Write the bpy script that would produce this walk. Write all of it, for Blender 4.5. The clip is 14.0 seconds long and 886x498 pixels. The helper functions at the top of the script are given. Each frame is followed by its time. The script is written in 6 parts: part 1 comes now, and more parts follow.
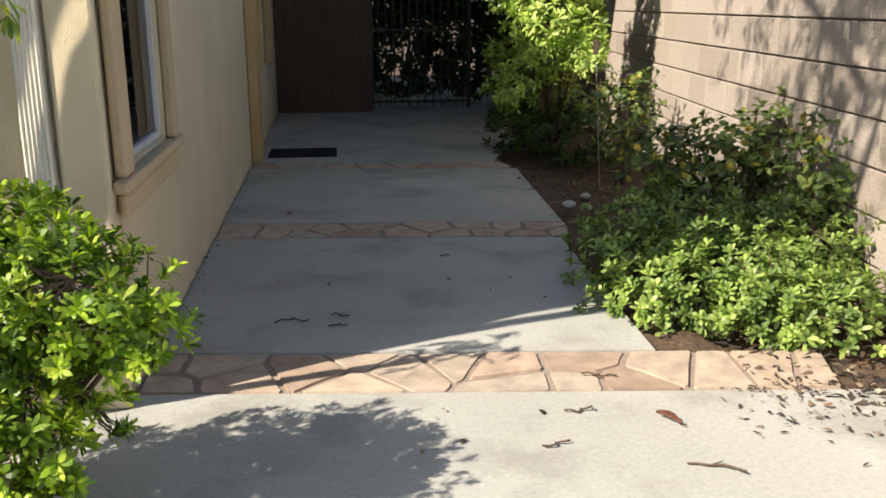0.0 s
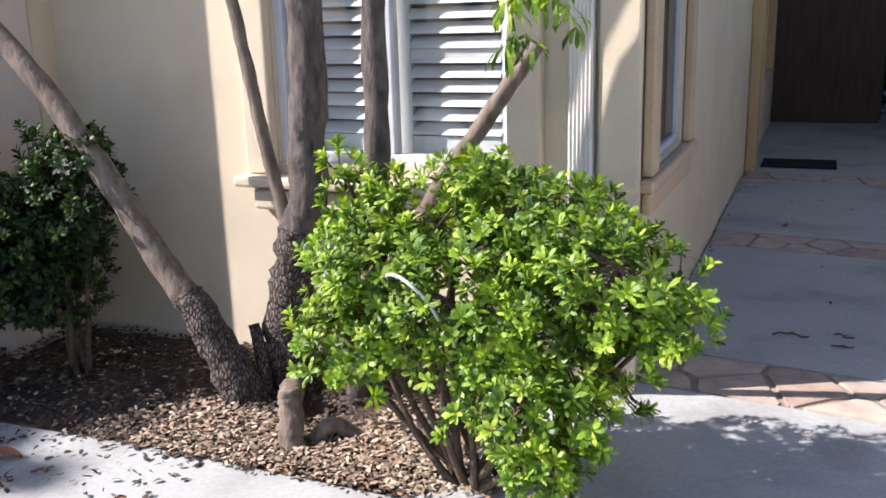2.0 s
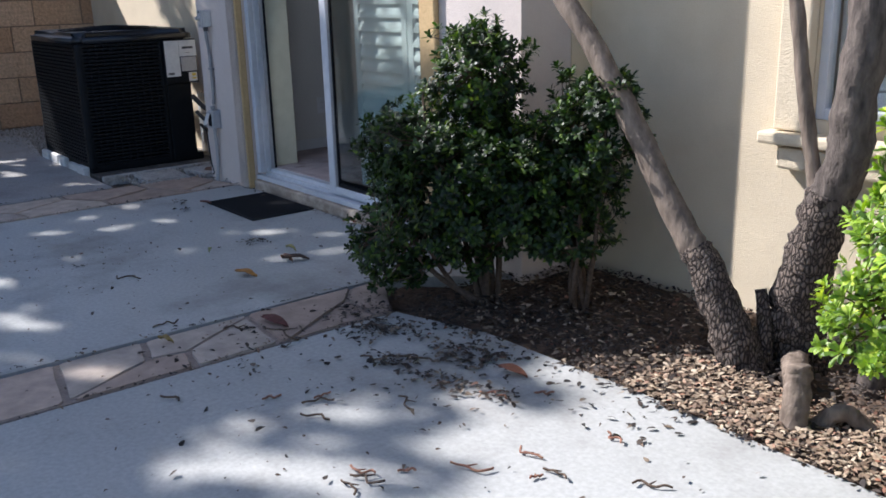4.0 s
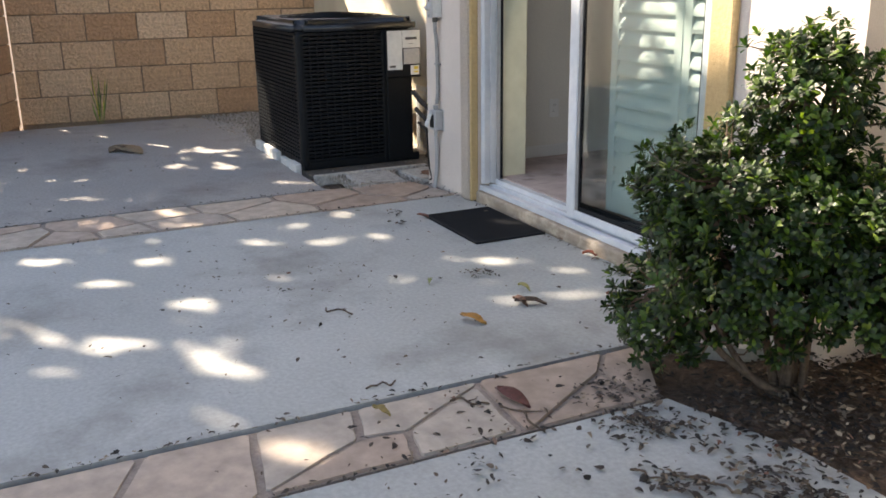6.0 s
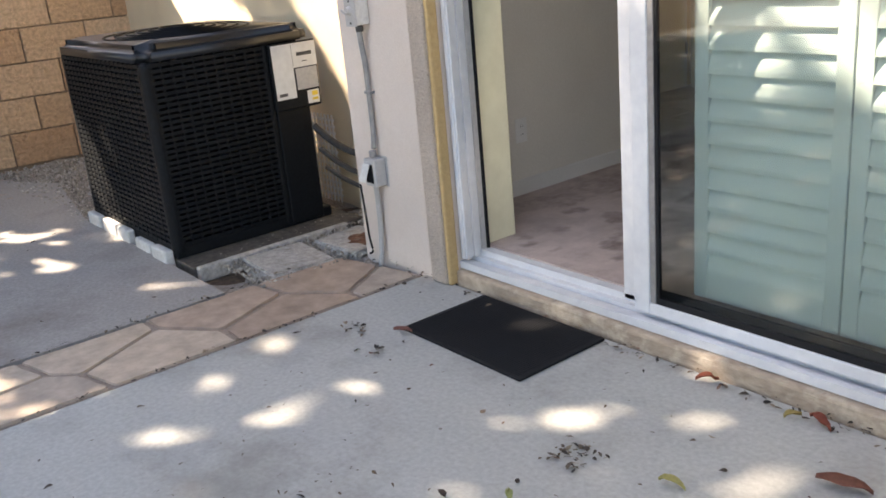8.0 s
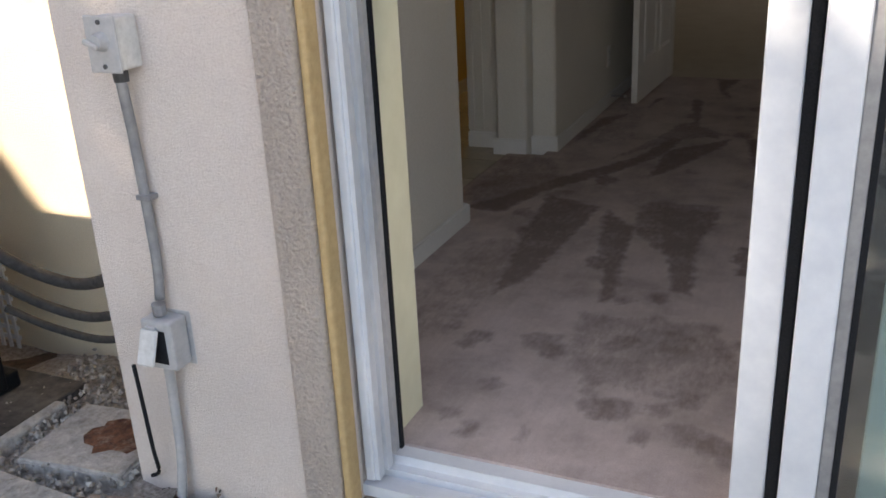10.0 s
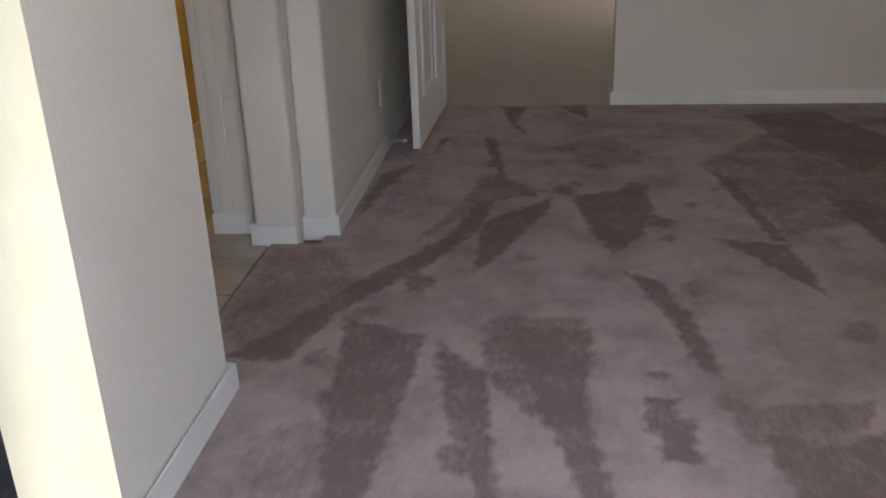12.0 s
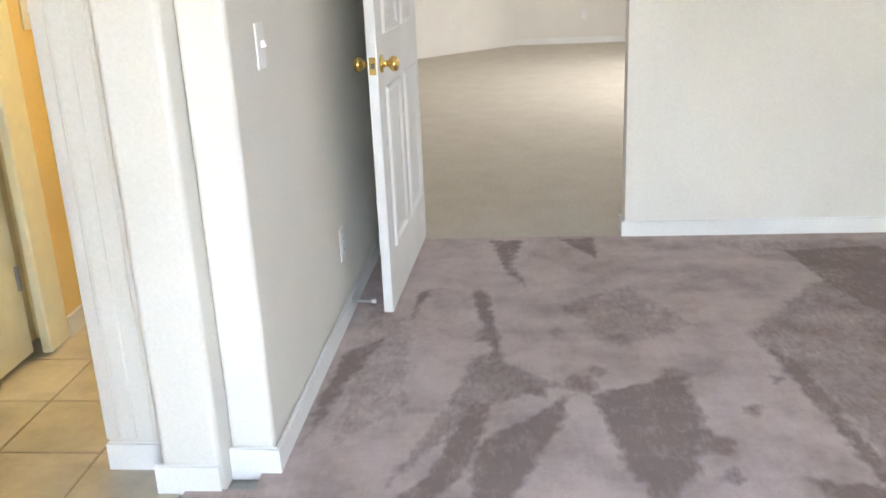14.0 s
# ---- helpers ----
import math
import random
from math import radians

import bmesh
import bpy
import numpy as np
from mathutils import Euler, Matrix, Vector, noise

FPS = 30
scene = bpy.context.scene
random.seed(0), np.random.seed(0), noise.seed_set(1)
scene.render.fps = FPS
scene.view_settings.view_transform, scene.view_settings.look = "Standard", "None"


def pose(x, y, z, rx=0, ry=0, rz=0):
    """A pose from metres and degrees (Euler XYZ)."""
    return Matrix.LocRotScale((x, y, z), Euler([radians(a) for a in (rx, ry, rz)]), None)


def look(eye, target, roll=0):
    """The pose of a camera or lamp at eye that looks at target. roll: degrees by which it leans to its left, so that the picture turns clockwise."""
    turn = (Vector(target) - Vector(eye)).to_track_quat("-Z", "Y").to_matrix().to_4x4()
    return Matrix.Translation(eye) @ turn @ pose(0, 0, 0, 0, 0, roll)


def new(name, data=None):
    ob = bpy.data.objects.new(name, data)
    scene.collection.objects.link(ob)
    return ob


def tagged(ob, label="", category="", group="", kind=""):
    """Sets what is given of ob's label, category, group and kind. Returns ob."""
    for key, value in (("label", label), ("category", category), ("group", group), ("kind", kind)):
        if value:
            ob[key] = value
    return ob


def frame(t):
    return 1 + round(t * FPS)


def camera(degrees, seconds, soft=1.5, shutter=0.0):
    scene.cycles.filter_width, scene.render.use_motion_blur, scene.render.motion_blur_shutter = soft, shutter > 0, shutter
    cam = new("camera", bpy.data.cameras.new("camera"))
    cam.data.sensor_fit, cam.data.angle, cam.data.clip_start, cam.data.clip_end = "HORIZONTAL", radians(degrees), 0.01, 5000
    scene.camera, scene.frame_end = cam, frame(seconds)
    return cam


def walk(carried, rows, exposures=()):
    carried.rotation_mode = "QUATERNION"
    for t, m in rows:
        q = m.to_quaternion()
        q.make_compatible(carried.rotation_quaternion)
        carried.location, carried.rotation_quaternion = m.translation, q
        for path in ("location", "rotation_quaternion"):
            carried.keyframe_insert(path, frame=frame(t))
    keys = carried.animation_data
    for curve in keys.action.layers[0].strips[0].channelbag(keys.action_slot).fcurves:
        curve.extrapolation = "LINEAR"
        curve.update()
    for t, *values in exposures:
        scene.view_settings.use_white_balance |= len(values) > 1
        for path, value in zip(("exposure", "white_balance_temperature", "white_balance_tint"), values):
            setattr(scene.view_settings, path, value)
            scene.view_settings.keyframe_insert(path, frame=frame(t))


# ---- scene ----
cam = camera(52.2, 14.0, soft=1.7)
PATH = [
    (0, (-1.234, 0.993, 1.271), (-1.012, 2.911, 0.748), -0.2),
    (0.5, (-1.266, 0.973, 1.273), (-1.245, 2.908, 0.77), -0.7),
    (1, (-1.304, 0.948, 1.274), (-1.508, 2.875, 0.779), -1.1),
    (1.5, (-1.348, 0.909, 1.285), (-1.81, 2.792, 0.796), -1.2),
    (2, (-1.396, 0.875, 1.282), (-2.149, 2.661, 0.787), -1.6),
    (2.5, (-1.448, 0.872, 1.266), (-2.49, 2.5, 0.75), -1.9),
    (3, (-1.503, 0.852, 1.27), (-2.755, 2.321, 0.745), -1.9),
    (3.5, (-1.544, 0.839, 1.259), (-2.952, 2.157, 0.728), -1.9),
    (4, (-1.589, 0.826, 1.25), (-3.108, 2.001, 0.693), -1.6),
    (4.2, (-1.613, 0.822, 1.246), (-3.17, 1.943, 0.681), -1.5),
    (6.3, (-2.649, 1.076, 1.288), (-4.382, 1.866, 0.677), -1.5),
    (6.5, (-2.835, 1.096, 1.307), (-4.534, 1.915, 0.64), -2.9),
    (7, (-3.298, 1.184, 1.291), (-4.926, 2.095, 0.57), -2.5),
    (7.5, (-3.792, 1.248, 1.34), (-5.395, 2.214, 0.635), -3.1),
    (7.7, (-3.988, 1.271, 1.345), (-5.559, 2.306, 0.668), -4.1),
    (9.8, (-5.953, 1.889, 1.32), (-6.8, 3.548, 0.593), -3.3),
    (10, (-6.09, 1.99, 1.327), (-6.865, 3.684, 0.601), -2.9),
    (10.5, (-6.365, 2.231, 1.321), (-6.887, 4.014, 0.579), -3.8),
    (11, (-6.493, 2.52, 1.324), (-6.922, 4.32, 0.564), -3.9),
    (11.5, (-6.539, 2.842, 1.329), (-6.935, 4.644, 0.557), -1.8),
    (12, (-6.618, 3.155, 1.324), (-6.836, 4.991, 0.562), -2.0),
    (12.5, (-6.646, 3.414, 1.341), (-6.797, 5.264, 0.598), -2.7),
    (13, (-6.64, 3.668, 1.368), (-6.864, 5.543, 0.711), -2.0),
    (13.5, (-6.665, 3.905, 1.381), (-6.786, 5.819, 0.814), -2.7),
    (14, (-6.7, 4.119, 1.433), (-6.879, 6.007, 0.797), -2.6),
]
EXPOSURES = [(0.0, 0.9, 7150, 10), (0.5, 1.05, 7000, 15), (1.5, 1.15, 6000, 22), (2.0, 1.1, 5950, 20), (3.0, 0.75, 5750, 17), (4.2, 1.05, 5800, 16), (6.3, 2.25, 7700, 15), (7.7, 2.45, 7900, 17), (9.8, 2.4, 7700, 17),
             (10.5, 2.5, 7500, 16), (11.0, 2.6, 7900, 16), (11.5, 3.0, 8000, 14), (12.0, 3.95, 7200, 20), (12.5, 5.3, 6600, 14), (13.0, 5.6, 6800, 14), (14.0, 6.0, 6600, 12)]
walk(cam, [(t, look(eye, target, roll)) for t, eye, target, roll in PATH], EXPOSURES)

# ---- world, sun, lamps ----
SUN_TO = Vector((0.887, 0.462, -0.85)).normalized()
world = bpy.data.worlds.new("sky")
scene.world = world
world.use_nodes = True
wn = world.node_tree.nodes
sky = wn.new("ShaderNodeTexSky")
sky.sky_type = "NISHITA"
sky.sun_disc = False
sky.sun_elevation = math.asin(-SUN_TO.z)
sky.sun_rotation = math.atan2(-SUN_TO.x, -SUN_TO.y)
wn["Background"].inputs[1].default_value = 0.087
world.node_tree.links.new(sky.outputs[0], wn["Background"].inputs[0])
sun = new("sun", bpy.data.lights.new("sun", "SUN"))
sun.data.energy, sun.data.angle, sun.data.color = 4.6, radians(0.55), (1.0, 0.93, 0.82)
sun.matrix_world = look((-8, -6, 9), Vector((-8, -6, 9)) + SUN_TO)


# ---- materials ----
def material(name, rough=0.7, metal=0.0):
    m = bpy.data.materials.new(name)
    m.use_nodes = True
    b = m.node_tree.nodes["Principled BSDF"]
    b.inputs["Roughness"].default_value = rough
    b.inputs["Metallic"].default_value = metal
    return m, m.node_tree.nodes, m.node_tree.links, b


def noise_node(n, l, scale, detail=4.0, rough=0.55, stretch=None, kind="ShaderNodeTexNoise"):
    co = n.new("ShaderNodeTexCoord")
    t = n.new(kind)
    t.inputs["Scale"].default_value = scale
    if kind == "ShaderNodeTexNoise":
        t.inputs["Detail"].default_value = detail
        t.inputs["Roughness"].default_value = rough
    src = co.outputs["Object"]
    if stretch:
        mp = n.new("ShaderNodeMapping")
        mp.inputs["Scale"].default_value = stretch
        l.new(src, mp.inputs[0])
        src = mp.outputs[0]
    l.new(src, t.inputs["Vector"])
    return t


def ramp(n, l, src, stops):
    r = n.new("ShaderNodeValToRGB")
    while len(r.color_ramp.elements) < len(stops):
        r.color_ramp.elements.new(0.5)
    for e, (p, c) in zip(r.color_ramp.elements, stops):
        e.position = p
        e.color = (*c, 1) if len(c) == 3 else c
    l.new(src, r.inputs[0])
    return r.outputs[0]


def mix(n, l, a, b, fac, mode="MIX"):
    m = n.new("ShaderNodeMix")
    m.data_type, m.blend_type = "RGBA", mode
    for sock, v in ((m.inputs[0], fac), (m.inputs[6], a), (m.inputs[7], b)):
        if isinstance(v, bpy.types.NodeSocket):
            l.new(v, sock)
        else:
            sock.default_value = v if isinstance(v, (int, float)) else (*v, 1)
    return m.outputs[2]


def bump(n, l, b, src, strength, dist=0.01):
    k = n.new("ShaderNodeBump")
    k.inputs["Strength"].default_value = strength
    k.inputs["Distance"].default_value = dist
    l.new(src, k.inputs["Height"])
    l.new(k.outputs[0], b.inputs["Normal"])


def surface(name, dark, light, fine, coarse=1.5, rough=0.8, relief=0.3, dist=0.01, metal=0.0, stain=None, stretch=None, detail=4.0, gloss=0.5):
    """Two colours mixed by a fine grain and a coarse drift, with relief from the grain."""
    m, n, l, b = material(name, rough, metal)
    b.inputs["Specular IOR Level"].default_value = gloss
    g = noise_node(n, l, fine, detail, 0.6, stretch)
    c = noise_node(n, l, coarse, 3.0, 0.55)
    col = ramp(n, l, g.outputs[0], [(0.3, dark), (0.7, light)])
    drift = ramp(n, l, c.outputs[0], [(0.3, (0.82, 0.82, 0.82)), (0.7, (1, 1, 1))])
    col = mix(n, l, col, drift, 1.0, "MULTIPLY")
    if stain:
        tint, amount, size = stain
        s = noise_node(n, l, size, 6.0, 0.65)
        f = ramp(n, l, s.outputs[0], [(0.5, (0, 0, 0)), (0.75, (amount,) * 3)])
        col = mix(n, l, col, tint, f)
    l.new(col, b.inputs["Base Color"])
    bump(n, l, b, g.outputs[0], relief, dist)
    return m


def varied(name, stops, fine, rough=0.8, relief=0.3, dist=0.006, island=False):
    """A material whose base colour differs from piece to piece."""
    m, n, l, b = material(name, rough)
    if island:
        src = n.new("ShaderNodeNewGeometry").outputs["Random Per Island"]
    else:
        src = n.new("ShaderNodeObjectInfo").outputs["Random"]
    base = ramp(n, l, src, stops)
    g = noise_node(n, l, fine, 5.0, 0.6)
    shade = ramp(n, l, g.outputs[0], [(0.25, (0.6, 0.6, 0.6)), (0.7, (1.06, 1.06, 1.06))])
    l.new(mix(n, l, base, shade, 1.0, "MULTIPLY"), b.inputs["Base Color"])
    bump(n, l, b, g.outputs[0], relief, dist)
    return m


STUCCO = surface("stucco", (0.75, 0.63, 0.44), (0.83, 0.72, 0.53), 200, 1.2, 0.9, 0.55, 0.008, stain=((0.52, 0.42, 0.28), 0.35, 2.2))
STUCCO_PIER = surface("stucco_pier", (0.74, 0.645, 0.58), (0.83, 0.74, 0.67), 190, 1.5, 0.9, 0.6, 0.008, stain=((0.45, 0.38, 0.32), 0.3, 3.0))
STUCCO_ROUGH = surface("rough_stucco", (0.56, 0.47, 0.40), (0.72, 0.62, 0.53), 120, 3, 0.95, 1.0, 0.02)
TRIM_TAN = surface("tan_trim", (0.52, 0.36, 0.17), (0.62, 0.44, 0.22), 60, 2, 0.85, 0.5, 0.006)
TRIM_BEIGE = surface("beige_trim", (0.55, 0.43, 0.27), (0.64, 0.51, 0.34), 90, 2, 0.85, 0.4, 0.005)
CONCRETE = surface("concrete", (0.385, 0.388, 0.365), (0.50, 0.505, 0.48), 60, 0.9, 0.85, 0.2, 0.003, stain=((0.20, 0.187, 0.17), 0.85, 1.7), detail=8)
CONCRETE_WORN = surface("worn_concrete", (0.29, 0.275, 0.26), (0.41, 0.395, 0.375), 60, 1.1, 0.85, 0.25, 0.003, stain=((0.13, 0.105, 0.095), 0.9, 1.1), detail=8)
PAVER = surface("paver_concrete", (0.36, 0.34, 0.31), (0.66, 0.63, 0.58), 45, 2.5, 0.95, 1.0, 0.012, stain=((0.16, 0.13, 0.10), 0.7, 9), detail=8)
# dark grey-brown with paler blotches
PAD = surface("dark_pad", (0.045, 0.04, 0.036), (0.12, 0.105, 0.09), 35, 3, 0.9, 0.5, 0.006, stain=((0.22, 0.19, 0.15), 0.5, 6))
FOOT = surface("pale_block", (0.58, 0.57, 0.54), (0.74, 0.73, 0.70), 50, 4, 0.9, 0.4, 0.004)
RUST = surface("rust_flakes", (0.07, 0.028, 0.018), (0.24, 0.105, 0.055), 40, 12, 0.95, 1.0, 0.01, stain=((0.42, 0.33, 0.25), 0.8, 22))
PEELING = surface("peeling_paint", (0.30, 0.235, 0.18), (0.50, 0.41, 0.32), 26, 6, 0.9, 0.9, 0.012, stain=((0.66, 0.58, 0.46), 0.9, 9), stretch=(0.6, 1, 1.2), detail=9)
MORTAR = surface("mortar", (0.25, 0.195, 0.16), (0.37, 0.30, 0.25), 80, 3, 0.95, 0.5, 0.004)
FLAG = varied("flagstone", [(0, (0.40, 0.295, 0.23)), (0.35, (0.52, 0.395, 0.31)), (0.7, (0.48, 0.405, 0.335)), (1, (0.58, 0.465, 0.36))], 11, 0.75, 0.5, 0.004)
BLOCK = varied("block_tan", [(0, (0.53, 0.31, 0.175)), (0.5, (0.66, 0.425, 0.255)), (1, (0.76, 0.53, 0.35))], 34, 0.95, 1.0, 0.03)
BLOCK_PINK = varied("block_pink", [(0, (0.40, 0.34, 0.295)), (0.5, (0.46, 0.395, 0.345)), (1, (0.51, 0.44, 0.39))], 70, 0.95, 0.7, 0.006)
JOINT = surface("block_joint", (0.26, 0.18, 0.12), (0.34, 0.25, 0.18), 60, 2, 0.95, 0.4)
JOINT_DARK = surface("block_joint_dark", (0.17, 0.145, 0.13), (0.24, 0.205, 0.185), 60, 2, 0.95, 0.4)
GRAVEL_BED = surface("gravel_bed", (0.24, 0.20, 0.17), (0.56, 0.50, 0.44), 75, 3, 0.95, 1.0, 0.02)
SOIL = surface("soil", (0.045, 0.028, 0.018), (0.16, 0.105, 0.07), 30, 3, 0.95, 0.9, 0.02)
GRAVEL = varied("gravel", [(0, (0.22, 0.19, 0.16)), (0.5, (0.42, 0.38, 0.33)), (1, (0.6, 0.56, 0.5))], 40, 0.9, 0.4, 0.004, island=True)
# dry leaf browns, darkened for the shade over the mulch
LITTER_SHADED = varied("dry_leaf_shaded", [(0, (0.015, 0.012, 0.010)), (0.45, (0.045, 0.032, 0.025)), (0.75, (0.11, 0.08, 0.058)), (0.94, (0.30, 0.23, 0.155)), (1, (0.18, 0.07, 0.045))], 60, 0.8, 0.3, 0.002, island=True)
# paler dry leaf copy with the sun on the bed edge put in
LITTER_SUNLIT = varied("dry_leaf_sunlit", [(0, (0.14, 0.09, 0.06)), (0.4, (0.40, 0.29, 0.19)), (0.85, (0.60, 0.49, 0.35)), (1, (0.38, 0.17, 0.10))], 60, 0.8, 0.3, 0.002, island=True)
WHITE_VINYL = surface("white_vinyl", (0.64, 0.67, 0.71), (0.74, 0.765, 0.79), 20, 2, 0.35, 0.05, 0.001)
CREAM = surface("cream_paint", (0.76, 0.73, 0.53), (0.83, 0.80, 0.60), 15, 2, 0.5, 0.05, 0.001)
PAINT_WHITE = surface("white_paint", (0.76, 0.76, 0.74), (0.83, 0.83, 0.81), 120, 1.5, 0.6, 0.15, 0.002)
WALL_PAINT = surface("wall_paint", (0.72, 0.695, 0.635), (0.79, 0.765, 0.705), 110, 0.9, 0.75, 0.25, 0.002)
# golden lamplight of the bathroom is put into this wall colour
WALL_GOLD_LIT = surface("gold_lit_wall", (0.76, 0.57, 0.24), (0.82, 0.63, 0.30), 110, 0.9, 0.75, 0.2, 0.002)
CEILING = surface("ceiling_paint", (0.76, 0.76, 0.74), (0.84, 0.84, 0.82), 60, 1.5, 0.9, 0.5, 0.006)
BLACK_RUBBER = surface("black_rubber", (0.010, 0.011, 0.013), (0.022, 0.023, 0.026), 300, 5, 0.85, 0.5, 0.003, gloss=0.2)
AC_BLACK = surface("black_paint", (0.005, 0.006, 0.008), (0.009, 0.012, 0.015), 60, 3, 0.5, 0.1, 0.001, gloss=0.16)
LID_BLACK = surface("lid_paint", (0.012, 0.014, 0.017), (0.022, 0.025, 0.03), 60, 3, 0.32, 0.1, 0.001)
IRON = surface("black_iron", (0.012, 0.012, 0.012), (0.03, 0.028, 0.026), 60, 3, 0.5, 0.1, 0.001)
GREY_BOX = surface("grey_metal", (0.42, 0.42, 0.42), (0.52, 0.51, 0.50), 60, 4, 0.5, 0.1, 0.001)
CONDUIT = surface("grey_conduit", (0.26, 0.26, 0.27), (0.36, 0.36, 0.36), 40, 6, 0.45, 0.1, 0.001, metal=0.3)
PIPE_FOAM = surface("black_pipe_insulation", (0.03, 0.028, 0.026), (0.07, 0.065, 0.06), 70, 6, 0.85, 0.4, 0.002)
PAPER = surface("paper_label", (0.70, 0.70, 0.68), (0.80, 0.80, 0.78), 30, 5, 0.6, 0.05, 0.001)
YELLOW = surface("yellow_label", (0.75, 0.55, 0.05), (0.8, 0.6, 0.08), 30, 5, 0.6, 0.05, 0.001)
INK = surface("dark_print", (0.05, 0.05, 0.05), (0.09, 0.09, 0.09), 30, 5, 0.7, 0.05, 0.001)
BRASS = surface("brass", (0.75, 0.52, 0.16), (0.85, 0.62, 0.22), 20, 4, 0.18, 0.05, 0.001, metal=1.0)
BROWN_WOOD = surface("brown_door_wood", (0.05, 0.025, 0.015), (0.10, 0.05, 0.03), 20, 2, 0.6, 0.2, 0.003, stretch=(1, 1, 0.1))
CREAM_GUTTER = surface("gutter_paint", (0.74, 0.70, 0.62), (0.82, 0.78, 0.70), 30, 3, 0.45, 0.08, 0.001)
SHUTTER = surface("shutter_paint", (0.74, 0.80, 0.79), (0.80, 0.86, 0.85), 20, 2, 0.4, 0.05, 0.001)
# dark grey wall colour with the unlit room's dimness put in
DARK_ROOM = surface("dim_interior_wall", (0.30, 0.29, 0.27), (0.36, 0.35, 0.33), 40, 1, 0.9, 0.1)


def carpet_material(name, dark, light, brushed=None, mottle=0.70):
    """Cut pile with soft mottling; brushed gives the two colours of pile that lies the other way, thinning raggedly by the swath's wear."""
    m, n, l, b = material(name, 0.97)
    g = noise_node(n, l, 420, 3.0, 0.7)
    c = noise_node(n, l, 5.0, 6.0, 0.65)
    st = noise_node(n, l, 9.0, 4.0, 0.6, (7, 0.9, 1))
    col = ramp(n, l, g.outputs[0], [(0.3, dark), (0.7, light)])
    drift = ramp(n, l, c.outputs[0], [(0.32, (mottle, mottle * 0.985, mottle * 0.97)), (0.62, (1.08, 1.08, 1.08))])
    lines = ramp(n, l, st.outputs[0], [(0.35, (0.95, 0.945, 0.94)), (0.6, (1, 1, 1))])
    col = mix(n, l, mix(n, l, col, drift, 1.0, "MULTIPLY"), lines, 1.0, "MULTIPLY")
    if brushed:
        f = noise_node(n, l, 36, 5.0, 0.7, (1.8, 0.7, 1))
        d = noise_node(n, l, 9, 4.0, 0.6)
        deep = ramp(n, l, g.outputs[0], [(0.3, brushed[0]), (0.7, brushed[1])])
        wear = n.new("ShaderNodeAttribute")
        wear.attribute_name = "wear"
        add = n.new("ShaderNodeMath")
        add.operation = "MULTIPLY_ADD"
        add.inputs[1].default_value = 0.47
        l.new(wear.outputs["Fac"], add.inputs[0])
        l.new(mix(n, l, f.outputs[0], d.outputs[0], 0.45), add.inputs[2])
        col = mix(n, l, col, deep, ramp(n, l, add.outputs[0], [(0.62, (0, 0, 0)), (0.98, (0.82, 0.82, 0.82))]))
    l.new(col, b.inputs["Base Color"])
    bump(n, l, b, g.outputs[0], 0.7, 0.004)
    return m


PILE = ((0.425, 0.35, 0.328), (0.575, 0.485, 0.46))
CARPET = carpet_material("carpet", *PILE)
CARPET_DARK = carpet_material("carpet_brushed_dark", *PILE, ((0.15, 0.112, 0.10), (0.215, 0.165, 0.15)))
CARPET_HALL = carpet_material("hall_carpet", (0.46, 0.42, 0.345), (0.58, 0.535, 0.45), mottle=0.98)
TILE = varied("floor_tile", [(0, (0.50, 0.46, 0.36)), (0.5, (0.57, 0.52, 0.42)), (1, (0.62, 0.57, 0.47))], 6, 0.35, 0.1, 0.002)
GROUT = surface("tile_grout", (0.28, 0.24, 0.18), (0.34, 0.29, 0.22), 60, 4, 0.9, 0.3)


def glass_material(name, tint, rough=0.0, clear=0.85):
    m, n, l, b = material(name, rough)
    out = n["Material Output"]
    tr = n.new("ShaderNodeBsdfTransparent")
    tr.inputs[0].default_value = (*tint, 1)
    gl = n.new("ShaderNodeBsdfGlossy")
    gl.inputs["Roughness"].default_value = 0.02
    lw = n.new("ShaderNodeLayerWeight")
    lw.inputs[0].default_value = 0.5
    pw = n.new("ShaderNodeMath")
    pw.operation = "POWER"
    pw.inputs[1].default_value = 4.0
    l.new(lw.outputs["Facing"], pw.inputs[0])
    fr = n.new("ShaderNodeMath")
    fr.operation = "MULTIPLY_ADD"
    fr.inputs[1].default_value, fr.inputs[2].default_value = 0.75, 0.05
    l.new(pw.outputs[0], fr.inputs[0])
    ms = n.new("ShaderNodeMixShader")
    l.new(fr.outputs[0], ms.inputs[0])
    l.new(tr.outputs[0], ms.inputs[1])
    l.new(gl.outputs[0], ms.inputs[2])
    l.new(ms.outputs[0], out.inputs[0])
    return m


GLASS = glass_material("window_glass", (0.95, 0.965, 0.965))
GLASS_DOOR = glass_material("door_glass", (0.90, 0.93, 0.92))
GLASS_DARK = glass_material("screened_glass", (0.30, 0.32, 0.33))


